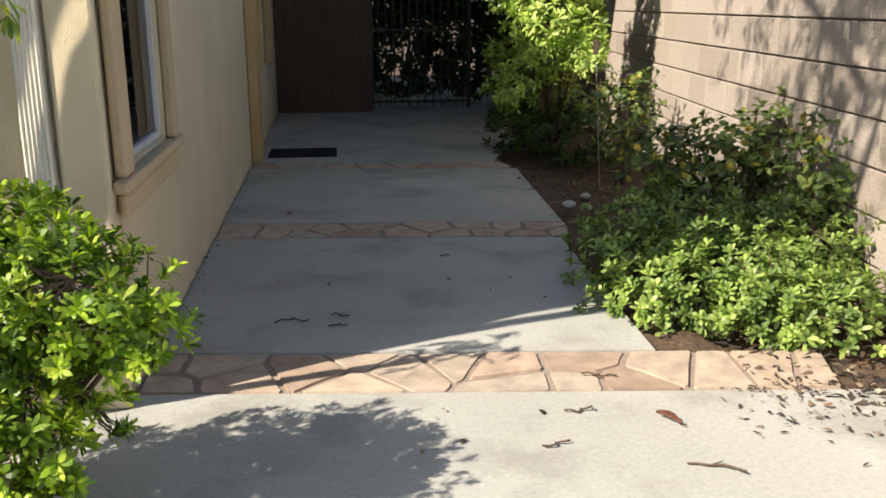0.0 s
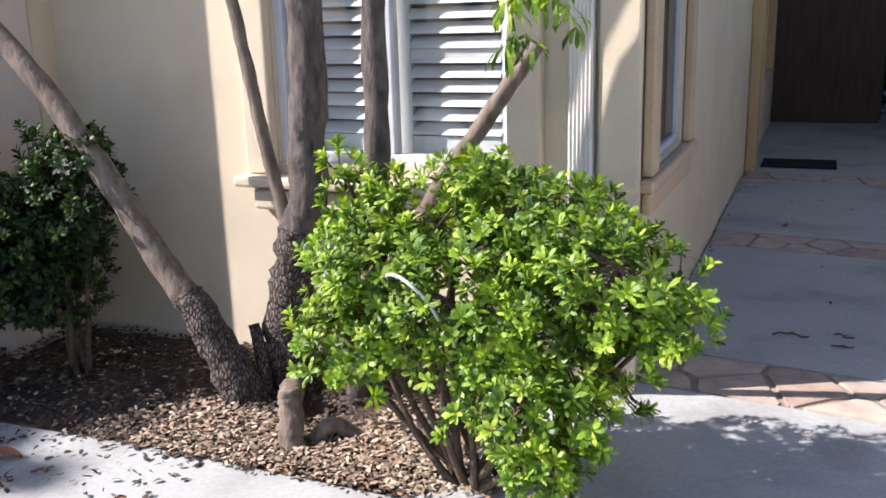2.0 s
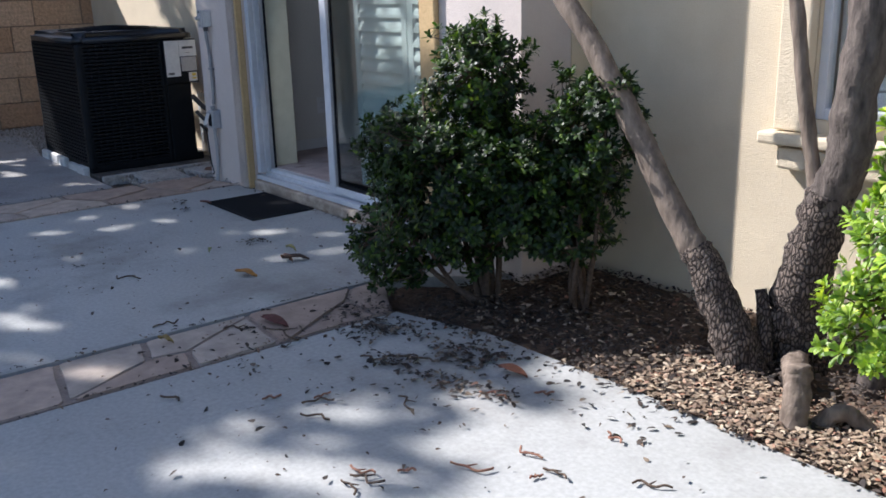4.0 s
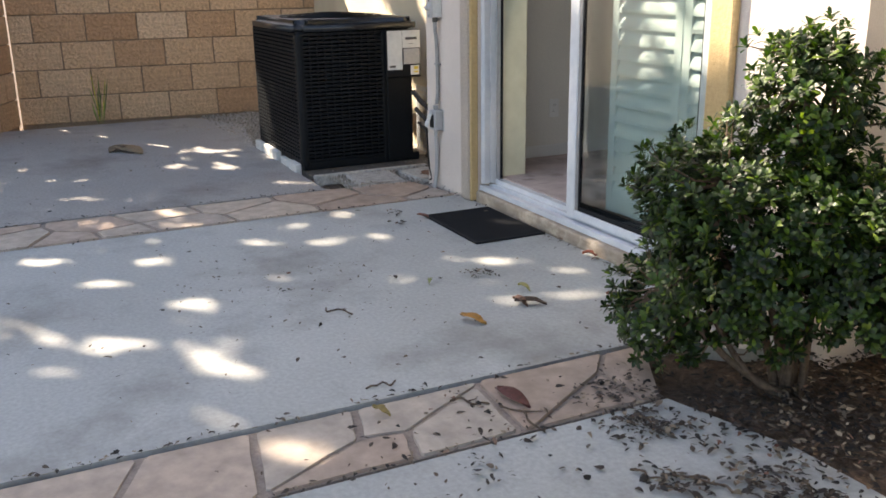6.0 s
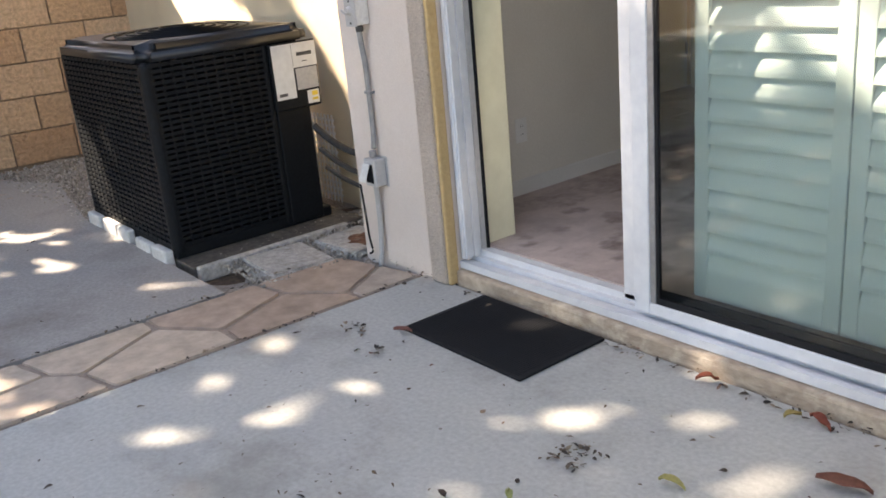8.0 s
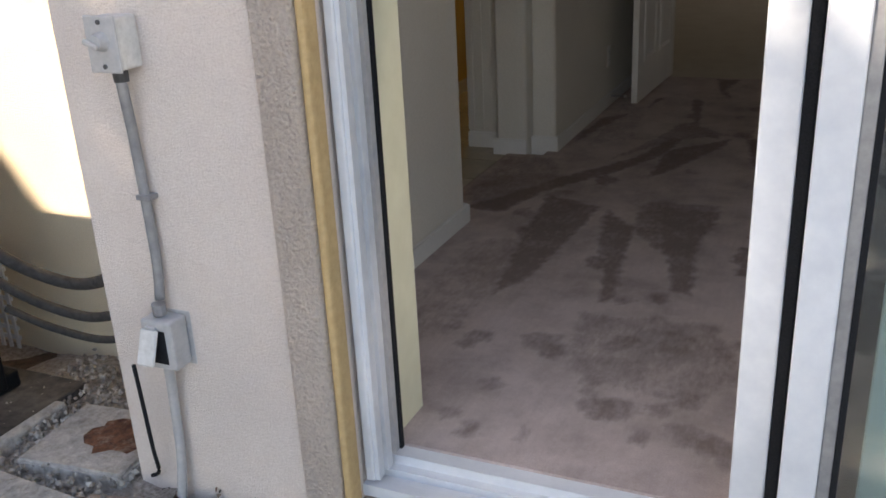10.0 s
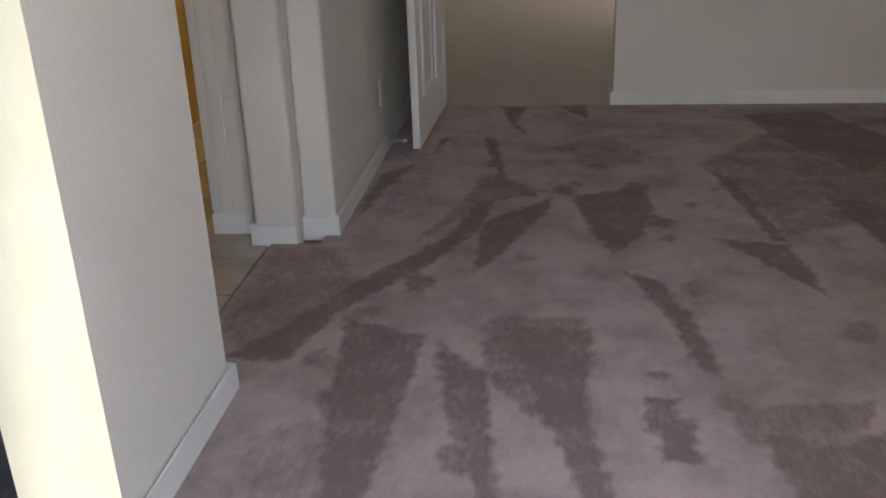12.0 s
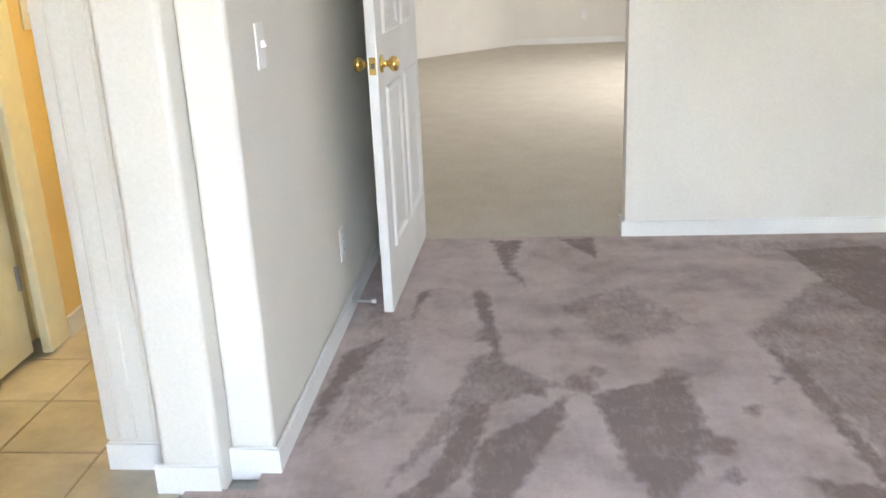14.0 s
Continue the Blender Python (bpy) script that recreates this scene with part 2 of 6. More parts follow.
def leaf_material(name, stops, rough=0.45):
    m, n, l, b = material(name, rough)
    src = n.new("ShaderNodeNewGeometry").outputs["Random Per Island"]
    base = ramp(n, l, src, stops)
    g = noise_node(n, l, 40, 3.0)
    shade = ramp(n, l, g.outputs[0], [(0.3, (0.8, 0.8, 0.8)), (0.7, (1.1, 1.1, 1.1))])
    # patchy tone: leaf age, plus the shade of gaps put into the colour
    tone_noise = noise_node(n, l, 9, 2.0)
    age_gaps = ramp(n, l, tone_noise.outputs[0], [(0.38, (0.42, 0.46, 0.40)), (0.64, (1.28, 1.16, 1.0))])
    col = mix(n, l, mix(n, l, base, shade, 1.0, "MULTIPLY"), age_gaps, 1.0, "MULTIPLY")
    l.new(col, b.inputs["Base Color"])
    tl = n.new("ShaderNodeBsdfTranslucent")
    bright = n.new("ShaderNodeHueSaturation")
    bright.inputs["Value"].default_value = 1.5
    bright.inputs["Saturation"].default_value = 1.1
    l.new(col, bright.inputs["Color"])
    l.new(bright.outputs[0], tl.inputs[0])
    ms = n.new("ShaderNodeMixShader")
    ms.inputs[0].default_value = 0.28
    l.new(b.outputs[0], ms.inputs[1])
    l.new(tl.outputs[0], ms.inputs[2])
    l.new(ms.outputs[0], n["Material Output"].inputs[0])
    return m


LEAF_BRIGHT = leaf_material("bright_leaf", [(0, (0.055, 0.125, 0.014)), (0.35, (0.165, 0.31, 0.03)), (0.75, (0.34, 0.53, 0.055)), (1, (0.52, 0.66, 0.10))])
# leaf colour darkened for plants that stand in shade
LEAF_SHADED = leaf_material("shaded_leaf", [(0, (0.015, 0.04, 0.010)), (0.5, (0.03, 0.075, 0.015)), (0.85, (0.055, 0.12, 0.02)), (1, (0.12, 0.18, 0.03))], 0.6)
LEAF_COVER = leaf_material("ground_cover_leaf", [(0, (0.11, 0.21, 0.05)), (0.5, (0.27, 0.42, 0.11)), (1, (0.43, 0.58, 0.20))])
LEAF_ROSE = leaf_material("rose_leaf", [(0, (0.06, 0.12, 0.04)), (0.5, (0.15, 0.24, 0.07)), (0.85, (0.26, 0.34, 0.10)), (1, (0.55, 0.46, 0.08))])


def bark_material(name, crack, ridge, scale):
    m, n, l, b = material(name, 0.95)
    v = noise_node(n, l, scale, stretch=(1, 1, 0.42), kind="ShaderNodeTexVoronoi")
    v.feature = "DISTANCE_TO_EDGE"
    g = noise_node(n, l, 55, 6.0, 0.7, (1, 1, 0.5))
    f = ramp(n, l, v.outputs[0], [(0.02, (0, 0, 0)), (0.22, (1, 1, 1))])
    grain = ramp(n, l, g.outputs[0], [(0.3, (0.55, 0.55, 0.55)), (0.7, (1.15, 1.15, 1.15))])
    l.new(mix(n, l, mix(n, l, crack, ridge, f), grain, 1.0, "MULTIPLY"), b.inputs["Base Color"])
    bump(n, l, b, mix(n, l, f, grain, 0.35), 1.0, 0.012)
    return m


# glossy leaf colour, made darker for the shade around these two bushes
LEAF_MID_SHADED = leaf_material("shaded_glossy_leaf", [(0, (0.008, 0.022, 0.005)), (0.5, (0.019, 0.050, 0.008)), (0.85, (0.05, 0.11, 0.014)), (1, (0.14, 0.22, 0.028))], 0.5)
# sunlight on the tall shrub is put into this pale leaf colour
LEAF_SUNLIT = leaf_material("pale_sunlit_leaf", [(0, (0.28, 0.46, 0.10)), (0.5, (0.44, 0.63, 0.16)), (1, (0.60, 0.75, 0.26))])


BARK = bark_material("bark", (0.03, 0.022, 0.018), (0.21, 0.165, 0.135), 80)
BARK_GREY = surface("grey_bark", (0.045, 0.035, 0.03), (0.20, 0.165, 0.14), 34, 5, 0.95, 1.0, 0.02, stretch=(1, 1, 0.35), detail=8)
BARK_PALE = surface("pale_bark", (0.10, 0.075, 0.055), (0.28, 0.22, 0.17), 30, 4, 0.9, 0.8, 0.012, stretch=(1, 1, 0.3))
TWIG = surface("twig", (0.07, 0.045, 0.03), (0.16, 0.11, 0.075), 60, 8, 0.9, 0.4)


# ---- building tools ----
def add_box(bm, x0, x1, y0, y1, z0, z1):
    vs = [bm.verts.new((x, y, z)) for z in (z0, z1) for x, y in ((x0, y0), (x1, y0), (x1, y1), (x0, y1))]
    for f in ((3, 2, 1, 0), (4, 5, 6, 7), (0, 1, 5, 4), (1, 2, 6, 5), (2, 3, 7, 6), (3, 0, 4, 7)):
        bm.faces.new([vs[k] for k in f])
    return vs


def rounded_box(x0, x1, y0, y1, z0, z1, r=0.004, seg=2):
    bm = bmesh.new()
    add_box(bm, x0, x1, y0, y1, z0, z1)
    bmesh.ops.bevel(bm, geom=bm.edges[:], offset=r, segments=seg, profile=0.5, affect="EDGES")
    return bm


def boxes(*rows):
    bm = bmesh.new()
    for r in rows:
        add_box(bm, *r)
    return bm


def mesh_of(bm, name, mat, smooth=False):
    me = bpy.data.meshes.new(name)
    bmesh.ops.recalc_face_normals(bm, faces=bm.faces[:])
    bm.to_mesh(me)
    bm.free()
    me.materials.append(mat)
    if smooth:
        me.shade_smooth()
    return me


def part(name, bm, mat, parent=None, label="", smooth=False):
    ob = new(name, mesh_of(bm, name, mat, smooth))
    ob.parent = parent
    return tagged(ob, label) if label else ob


def setting(name, bm, mat, label, category, smooth=False):
    return tagged(part(name, bm, mat, None, "", smooth), label, category, kind="structure")


def base(name, label, category, at=(0, 0, 0), group="", kind=""):
    e = new(name)
    e.location = at
    e.empty_display_size = 0.1
    return tagged(e, label, category, group, kind)


def prism(bm, pts, z0, z1, inset=0.0):
    """A flat slab with the given outline; inset draws its top edge in."""
    c = Vector((sum(p[0] for p in pts) / len(pts), sum(p[1] for p in pts) / len(pts)))
    low = [bm.verts.new((p[0], p[1], z0)) for p in pts]
    top = []
    for p in pts:
        d = c - Vector(p)
        q = Vector(p) + d.normalized() * min(inset, d.length * 0.4)
        top.append(bm.verts.new((q.x, q.y, z1)))
    n = len(pts)
    bm.faces.new(top)
    for k in range(n):
        bm.faces.new((low[k], low[(k + 1) % n], top[(k + 1) % n], top[k]))


def tube(bm, pts, radii, sides=8, wobble=0.0, seed=0, cap=True):
    """A round, tapering tube through the points."""
    rnd = random.Random(seed)
    pts = [Vector(p) for p in pts]
    rings = []
    for k, p in enumerate(pts):
        d = (pts[min(k + 1, len(pts) - 1)] - pts[max(k - 1, 0)]).normalized()
        up = Vector((0, 0, 1)) if abs(d.z) < 0.9 else Vector((1, 0, 0))
        a = d.cross(up).normalized()
        b = d.cross(a)
        ring = []
        for s in range(sides):
            w = 2 * math.pi * s / sides
            r = radii[k] * (1 + wobble * (rnd.random() - 0.5) * 2)
            ring.append(bm.verts.new(p + r * (a * math.cos(w) + b * math.sin(w))))
        rings.append(ring)
    for r0, r1 in zip(rings, rings[1:]):
        for s in range(sides):
            bm.faces.new((r0[s], r0[(s + 1) % sides], r1[(s + 1) % sides], r1[s]))
    if cap:
        bm.faces.new(rings[0])
        bm.faces.new(rings[-1])


def curve_points(pts, steps=6):
    """Catmull-Rom points through the given ones."""
    pts = [Vector(p) for p in pts]
    out = []
    for k in range(len(pts) - 1):
        p0, p1, p2, p3 = pts[max(k - 1, 0)], pts[k], pts[k + 1], pts[min(k + 2, len(pts) - 1)]
        for s in range(steps):
            t = s / steps
            out.append(0.5 * (2 * p1 + (p2 - p0) * t + (2 * p0 - 5 * p1 + 4 * p2 - p3) * t * t + (3 * p1 - p0 - 3 * p2 + p3) * t ** 3))
    out.append(pts[-1])
    return out


class Leaves:
    """Gathers leaf blades, each folded along its middle, into one mesh."""

    def __init__(self):
        self.v, self.f = [], []

    def blade(self, at, along, normal, length, width, droop=0.15):
        along = along.normalized()
        side = along.cross(normal)
        if side.length < 1e-4:
            side = along.cross(Vector((0.3, 0.5, 0.8)))
        side.normalize()
        up = side.cross(along)
        k = len(self.v)
        m1, m2 = at + along * length * 0.45, at + along * length * 0.8 - up * droop * length * 0.4
        self.v += [at, m1 + side * width * 0.42 + up * width * 0.12, m1 - side * width * 0.42 + up * width * 0.12,
                   m2 + side * width * 0.5 + up * width * 0.1, m2 - side * width * 0.5 + up * width * 0.1, at + along * length - up * droop * length]
        self.f += [(k, k + 1, k + 2), (k + 1, k + 3, k + 4, k + 2), (k + 3, k + 5, k + 4)]

    def rosette(self, at, axis, rnd, count=9, length=0.045, width=0.016, spread=1.0):
        axis = axis.normalized()
        a = axis.orthogonal().normalized()
        b = axis.cross(a)
        for k in range(count):
            w = k * 2.4 + rnd.random() * 0.5
            lift = 0.15 + 0.75 * k / count + rnd.uniform(-0.1, 0.1)
            out = (a * math.cos(w) + b * math.sin(w)) * spread
            d = out * (1.05 - lift * 0.7) + axis * lift
            self.blade(at - axis * 0.012 * (1 - k / count), d, axis, length * rnd.uniform(0.75, 1.15), width * rnd.uniform(0.8, 1.15))

    def mesh(self, name, mat):
        me = bpy.data.meshes.new(name)
        me.from_pydata([tuple(p) for p in self.v], [], self.f)
        me.materials.append(mat)
        return me


# ---- ground ----
SKEW = -0.105  # the path's cross strips lean this much against the house
setting("ground", boxes((-150, 150, -150, 150, -0.4, -0.06)), SOIL, "bare brown earth around the house", "ground")


def slab(name, pts, label, mat=CONCRETE):
    bm = bmesh.new()
    prism(bm, pts, -0.12, 0.0, 0.006)
    return setting(name, bm, mat, label, "pavement")


def cross(x, y):
    return (x, y + SKEW * (x + 0.9))


slab("pavement_front", [(-4.42, -8), (6, -8), (6, cross(6, 3.81)[1]), cross(-1.94, 3.81), (-2.12, 3.84), (-2.4, 2.9), (-3.3, 2.915), (-4.0, 2.89), (-4.42, 2.77)],
     "pale grey concrete front patio slab with leaf litter")
slab("pavement_path", [cross(-1.945, 4.18), cross(-0.06, 4.18), cross(0.0, 5.93), cross(-1.945, 5.93)], "stained grey concrete path slab in shade")
slab("pavement_walk", [cross(-1.945, 6.30), cross(0.10, 6.30), cross(0.18, 8.16), cross(-1.945, 8.16)], "weathered grey concrete walk slab")
slab("pavement_porch", [cross(-1.945, 8.47), cross(0.05, 8.47), (0.45, 9.6), (0.75, 12.9), (-1.945, 12.9)], "dim grey concrete porch floor")
slab("pavement_patio", [(-7.185, -8), (-4.82, -8), (-4.82, 2.99), (-4.45, 3.44), (-7.185, 3.44)], "grey concrete patio slab before the sliding door")
slab("pavement_side", [(-11.3, -8), (-7.71, -8), (-7.71, 2.76), (-9.5, 2.76), (-10.6, 2.95), (-11.3, 2.6)], "stained grey concrete side yard slab with debris", CONCRETE_WORN)


def flag_strip(name, a, b, c, d, cols, seed, label):
    """A strip of irregular flagstones set in mortar between two slabs: corners a, b along the near edge and d, c along the far one."""
    rnd = random.Random(seed)
    bm = bmesh.new()
    prism(bm, [a, b, c, d], -0.12, -0.008)
    strip = setting(name, bm, MORTAR, label, "pavement")
    a, b, c, d = map(Vector, (a, b, c, d))

    def at(u, v):
        return (a.lerp(b, u)).lerp(d.lerp(c, u), v)

    wide, deep = (b - a).length, (d - a).length
    seeds = []
    for k in range(cols * 12):
        q = Vector((rnd.uniform(0, wide), rnd.uniform(0.04, deep - 0.04)))
        if all((q - o).length > 0.62 * wide / cols for o in seeds):
            seeds.append(q)
    for q in seeds:
        poly = [Vector((0, 0.004)), Vector((wide, 0.004)), Vector((wide, deep - 0.004)), Vector((0, deep - 0.004))]
        for o in seeds:
            if o is q or (o - q).length > 4 * wide / cols:
                continue
            nrm, mid = (o - q).normalized(), (o + q) / 2
            mid = mid - nrm * 0.007
            cut = []
            for i in range(len(poly)):
                p0, p1 = poly[i], poly[(i + 1) % len(poly)]
                s0, s1 = (p0 - mid).dot(nrm), (p1 - mid).dot(nrm)
                if s0 <= 0:
                    cut.append(p0)
                if (s0 < 0) != (s1 < 0):
                    cut.append(p0.lerp(p1, s0 / (s0 - s1)))
            poly = cut
        ring = []
        for i in range(len(poly)):
            p0, p1 = poly[i], poly[(i + 1) % len(poly)]
            if (p1 - p0).length < 0.01:
                continue
            for t in (0.04, 0.35, 0.65, 0.96):
                w = p0.lerp(p1, t)
                w = w + (q - w).normalized() * rnd.uniform(0, 0.006)
                g = at(w.x / wide, w.y / deep)
                ring.append((g.x, g.y))
        if len(ring) > 5:
            sm = bmesh.new()
            prism(sm, ring, -0.03, rnd.uniform(-0.002, 0.004), 0.005)
            part("stone", sm, FLAG, strip)
    return strip


flag_strip("pavement_band_front", cross(-1.94, 3.815), cross(0.45, 3.815), cross(0.55, 4.175), cross(-1.94, 4.175), 9, 3, "tan and rose flagstone band set in mortar")
flag_strip("pavement_band_middle", cross(-1.94, 5.935), cross(0.05, 5.935), cross(0.11, 6.295), cross(-1.94, 6.295), 8, 4, "dusty flagstone band across the path")
flag_strip("pavement_band_porch", cross(-1.94, 8.165), cross(0.16, 8.165), cross(0.1, 8.465), cross(-1.94, 8.465), 7, 5, "shaded flagstone band at the porch")
flag_strip("pavement_band_patio", (-4.80, 2.97), (-4.80, -5.0), (-4.44, -5.0), (-4.44, 2.76), 20, 6, "pinkish flagstone band crossing the patio")
flag_strip("pavement_band_side", (-7.69, 3.32), (-7.69, -5.0), (-7.205, -5.0), (-7.205, 3.42), 20, 8, "pinkish flagstone band beside the air conditioner")


def bed(name, pts, mat, top, label, seed):
    """Lumpy earth: a fine sheet with uneven height inside the outline's box."""
    x0, x1 = min(p[0] for p in pts), max(p[0] for p in pts)
    y0, y1 = min(p[1] for p in pts), max(p[1] for p in pts)
    nx, ny = int((x1 - x0) / 0.07) + 1, int((y1 - y0) / 0.07) + 1
    bm = bmesh.new()
    grid = [[bm.verts.new((x0 + (x1 - x0) * i / nx, y0 + (y1 - y0) * j / ny, top + 0.05 * noise.noise((i * 0.21 + seed, j * 0.21, 0)) + 0.02 * noise.noise((i * 0.9, j * 0.9, seed)))) for j in range(ny + 1)] for i in range(nx + 1)]
    for i in range(nx):
        for j in range(ny):
            bm.faces.new((grid[i][j], grid[i + 1][j], grid[i + 1][j + 1], grid[i][j + 1]))
    return setting(name, bm, mat, label, "planting bed", smooth=True)


bed("ground_bed_window", [(-4.75, 2.72), (-1.96, 3.84)], SOIL, -0.035, "dark mulch bed under the window with dry leaves", 1)
bed("ground_bed_wall", [(-0.3, 3.45), (2.6, 12.6)], SOIL, -0.04, "earth bed along the garden wall with dry leaves", 2)
bed("ground_bed_side", [(-11.5, 2.4), (-7.5, 4.3)], GRAVEL_BED, -0.035, "gravelly earth around the air conditioner", 3)

# ---- house walls ----
H = 2.75
setting("wall_slider", boxes((-7.62, -7.0, 3.43, 3.72, -0.1, H), (-7.0, -5.06, 3.43, 3.72, 2.16, H), (-5.06, -4.39, 3.43, 3.72, -0.1, H)),
        STUCCO_PIER, "rough beige stucco house wall around the sliding door", "wall")
setting("wall_return", boxes((-4.60, -4.385, 3.722, 3.998, -0.1, H)), STUCCO, "yellowish stucco side of the house", "wall")
setting("wall_window", boxes((-4.383, -3.32, 3.84, 4.0, -0.1, H), (-2.38, -1.96, 3.84, 4.0, -0.1, H), (-3.32, -2.38, 3.84, 4.0, -0.1, 0.76), (-3.32, -2.38, 3.84, 4.0, 2.1, H)),
        STUCCO, "cream stucco wall with a shuttered window", "wall")
setting("wall_path", boxes((-2.11, -1.95, 4.002, 4.08, -0.1, H), (-2.11, -1.95, 4.08, 4.88, -0.1, 0.745), (-2.11, -1.95, 4.08, 4.88, 2.1, H), (-2.11, -1.95, 4.88, 9.25, -0.1, H),
        (-2.11, -1.95, 9.25, 10.5, -0.1, 0.75), (-2.11, -1.95, 9.25, 10.5, 2.1, H), (-2.11, -1.95, 10.5, 12.9, -0.1, H)), STUCCO, "cream stucco wall in shade along the path", "wall")
setting("wall_recess", boxes((-11.6, -7.625, 3.95, 4.4, -0.1, H), (-7.62, -7.5, 3.722, 4.398, -0.1, H)), STUCCO, "sunlit tan stucco wall behind the air conditioner", "wall")
setting("wall_back", boxes((-8.9, -2.11, 16.9, 17.05, -0.1, H), (-2.25, -2.112, 4.002, 16.9, -0.1, H)), DARK_ROOM, "wall closing the house, room dimness in its colour", "wall")
setting("roof", boxes((-11.6, -1.65, 3.25, 17.2, H + 0.002, H + 0.14)), BROWN_WOOD, "flat eaves of the house", "roof")
# unseen cover, added to darken the porch and the hedge behind the gate
setting("roof_porch_shade", boxes((-1.648, 1.3, 9.25, 15.4, H + 0.002, H + 0.14)), BROWN_WOOD, "unseen porch cover added to shade the entry and hedge", "roof")
setting("wall_porch", boxes((-1.945, -0.80, 12.15, 12.3, 0.001, H)), BROWN_WOOD, "dark brown boarded wall in the porch", "wall")


# ---- windows, trims, sliding door ----
def trim_frame(parent, axis, at, out, u0, u1, z0, z1, w, mat, name="window_trim"):
    """Four bars around an opening: axis 'y' for a wall facing y, 'x' for one facing x."""
    rows = [(u0 - w, u0, z0, z1 + w), (u1, u1 + w, z0, z1 + w), (u0, u1, z1, z1 + w)]
    for a, b, c, d in rows:
        lo, hi = min(at, at + out), max(at, at + out)
        bm = rounded_box(a, b, lo, hi, c, d, 0.008) if axis == "y" else rounded_box(lo, hi, a, b, c, d, 0.008)
        part(name, bm, mat, parent)


def louvres(parent, x0, x1, y, z0, z1, pitch, depth, tilt, mat, name="slat"):
    """Tilted shutter blades between x0 and x1, sharing one mesh."""
    bm = bmesh.new()
    n = 7
    prof = [(-depth / 2 + depth * k / (n - 1), 0.006 * math.sqrt(max(0.0, 1 - (2 * k / (n - 1) - 1) ** 2))) for k in range(n)]
    ring = prof + [(p, -q) for p, q in reversed(prof[1:-1])]
    ca, sa = math.cos(tilt), math.sin(tilt)
    ends = []
    for x in (x0, x1):
        ends.append([bm.verts.new((x, p * ca - q * sa, p * sa + q * ca)) for p, q in ring])
    m = len(ring)
    for k in range(m):
        bm.faces.new((ends[0][k], ends[0][(k + 1) % m], ends[1][(k + 1) % m], ends[1][k]))
    bm.faces.new(ends[0])
    bm.faces.new(ends[1])
    me = mesh_of(bm, name, mat)
    z = z0 + pitch / 2
    while z < z1 - pitch / 3:
        s = new(name, me)
        s.parent = parent
        s.location = (0, y, z)
        z += pitch


def shutter_panel(x0, x1, y, z0, z1, pitch, mat, label, tilt=0.7, rod=True, middle=True):
    e = base("plantation_shutter", label, "shutter")
    w = 0.05
    for a, b, c, d in ((x0, x0 + w, z0, z1), (x1 - w, x1, z0, z1), (x0 + w, x1 - w, z0, z0 + 0.09), (x0 + w, x1 - w, z1 - 0.09, z1), (x0 + w, x1 - w, z0 + 0.37, z0 + 0.405))[:5 if middle else 4]:
        part("stile" if d - c > 0.2 else "rail", rounded_box(a, b, y - 0.014, y + 0.014, c, d, 0.003), mat, e)
    louvres(e, x0 + w, x1 - w, y, z0 + 0.09, z1 - 0.09, pitch, pitch * 1.22, tilt, mat)
    if rod:
        part("tilt_rod", rounded_box((x0 + x1) / 2 - 0.007, (x0 + x1) / 2 + 0.007, y - 0.052, y - 0.04, z0 + 0.12, z1 - 0.12, 0.002), mat, e)
    return e


def sill(parent, axis, at, out, u0, u1, top, mat):
    """A stucco sill: a thick ledge over a smaller moulding."""
    for k, (o, a, b, c, d) in enumerate(((out, u0, u1, top - 0.044, top), (out * 0.62, u0 + 0.065, u1 - 0.065, top - 0.135, top - 0.056))):
        lo, hi = min(at, at + o), max(at, at + o)
        bm = rounded_box(a, b, lo, hi, c, d, 0.012) if axis == "y" else rounded_box(lo, hi, a, b, c, d, 0.012)
        part("window_sill" if k == 0 else "sill_moulding", bm, mat, parent)


# shuttered window on the bed
w1 = tagged(base("window_1", "white two-pane slider window with stucco trim, sun-dappled", "window"), kind="structure")
trim_frame(w1, "y", 3.838, -0.05, -3.32, -2.38, 0.72, 2.1, 0.12, STUCCO)
sill(w1, "y", 3.838, -0.095, -3.478, -2.215, 0.715, STUCCO)
for a, b, c, d in ((-3.32, -3.285, 0.76, 2.1), (-2.415, -2.38, 0.76, 2.1), (-3.285, -2.415, 0.76, 0.80), (-3.285, -2.415, 2.06, 2.1), (-2.875, -2.835, 0.80, 2.06)):
    part("window_frame", rounded_box(a, b, 3.86, 3.91, c, d, 0.004), WHITE_VINYL, w1)
for a, b in ((-3.285, -2.875), (-2.835, -2.415)):
    p = part("pane", boxes((a, b, 3.884, 3.888, 0.80, 2.06)), GLASS, w1)
    p.visible_shadow = False
for a, b in ((-3.30, -2.86), (-2.85, -2.40)):
    shutter_panel(a, b, 3.965, 0.77, 2.09, 0.052, PAINT_WHITE, "white plantation shutter with open slats behind the window", 0.72, False)

# tall window on the path side
w2 = tagged(base("window_2", "dark screened window with tan stucco trim", "window"), kind="structure")
for a, b, c, d in ((3.95, 4.08, 0.735, 2.2), (4.88, 4.97, 0.735, 2.2), (4.08, 4.88, 2.1, 2.2)):
    part("window_trim", rounded_box(-1.948, -1.910, a, b, c, d, 0.01), TRIM_BEIGE, w2)
sill(w2, "x", -1.948, 0.05, 3.90, 5.04, 0.732, TRIM_BEIGE)
for a, b, c, d in ((4.08, 4.10, 0.745, 2.1), (4.855, 4.88, 0.745, 2.1), (4.10, 4.855, 0.745, 0.772), (4.10, 4.855, 2.07, 2.1)):
    part("window_frame", rounded_box(-2.005, -1.968, a, b, c, d, 0.003), WHITE_VINYL, w2)
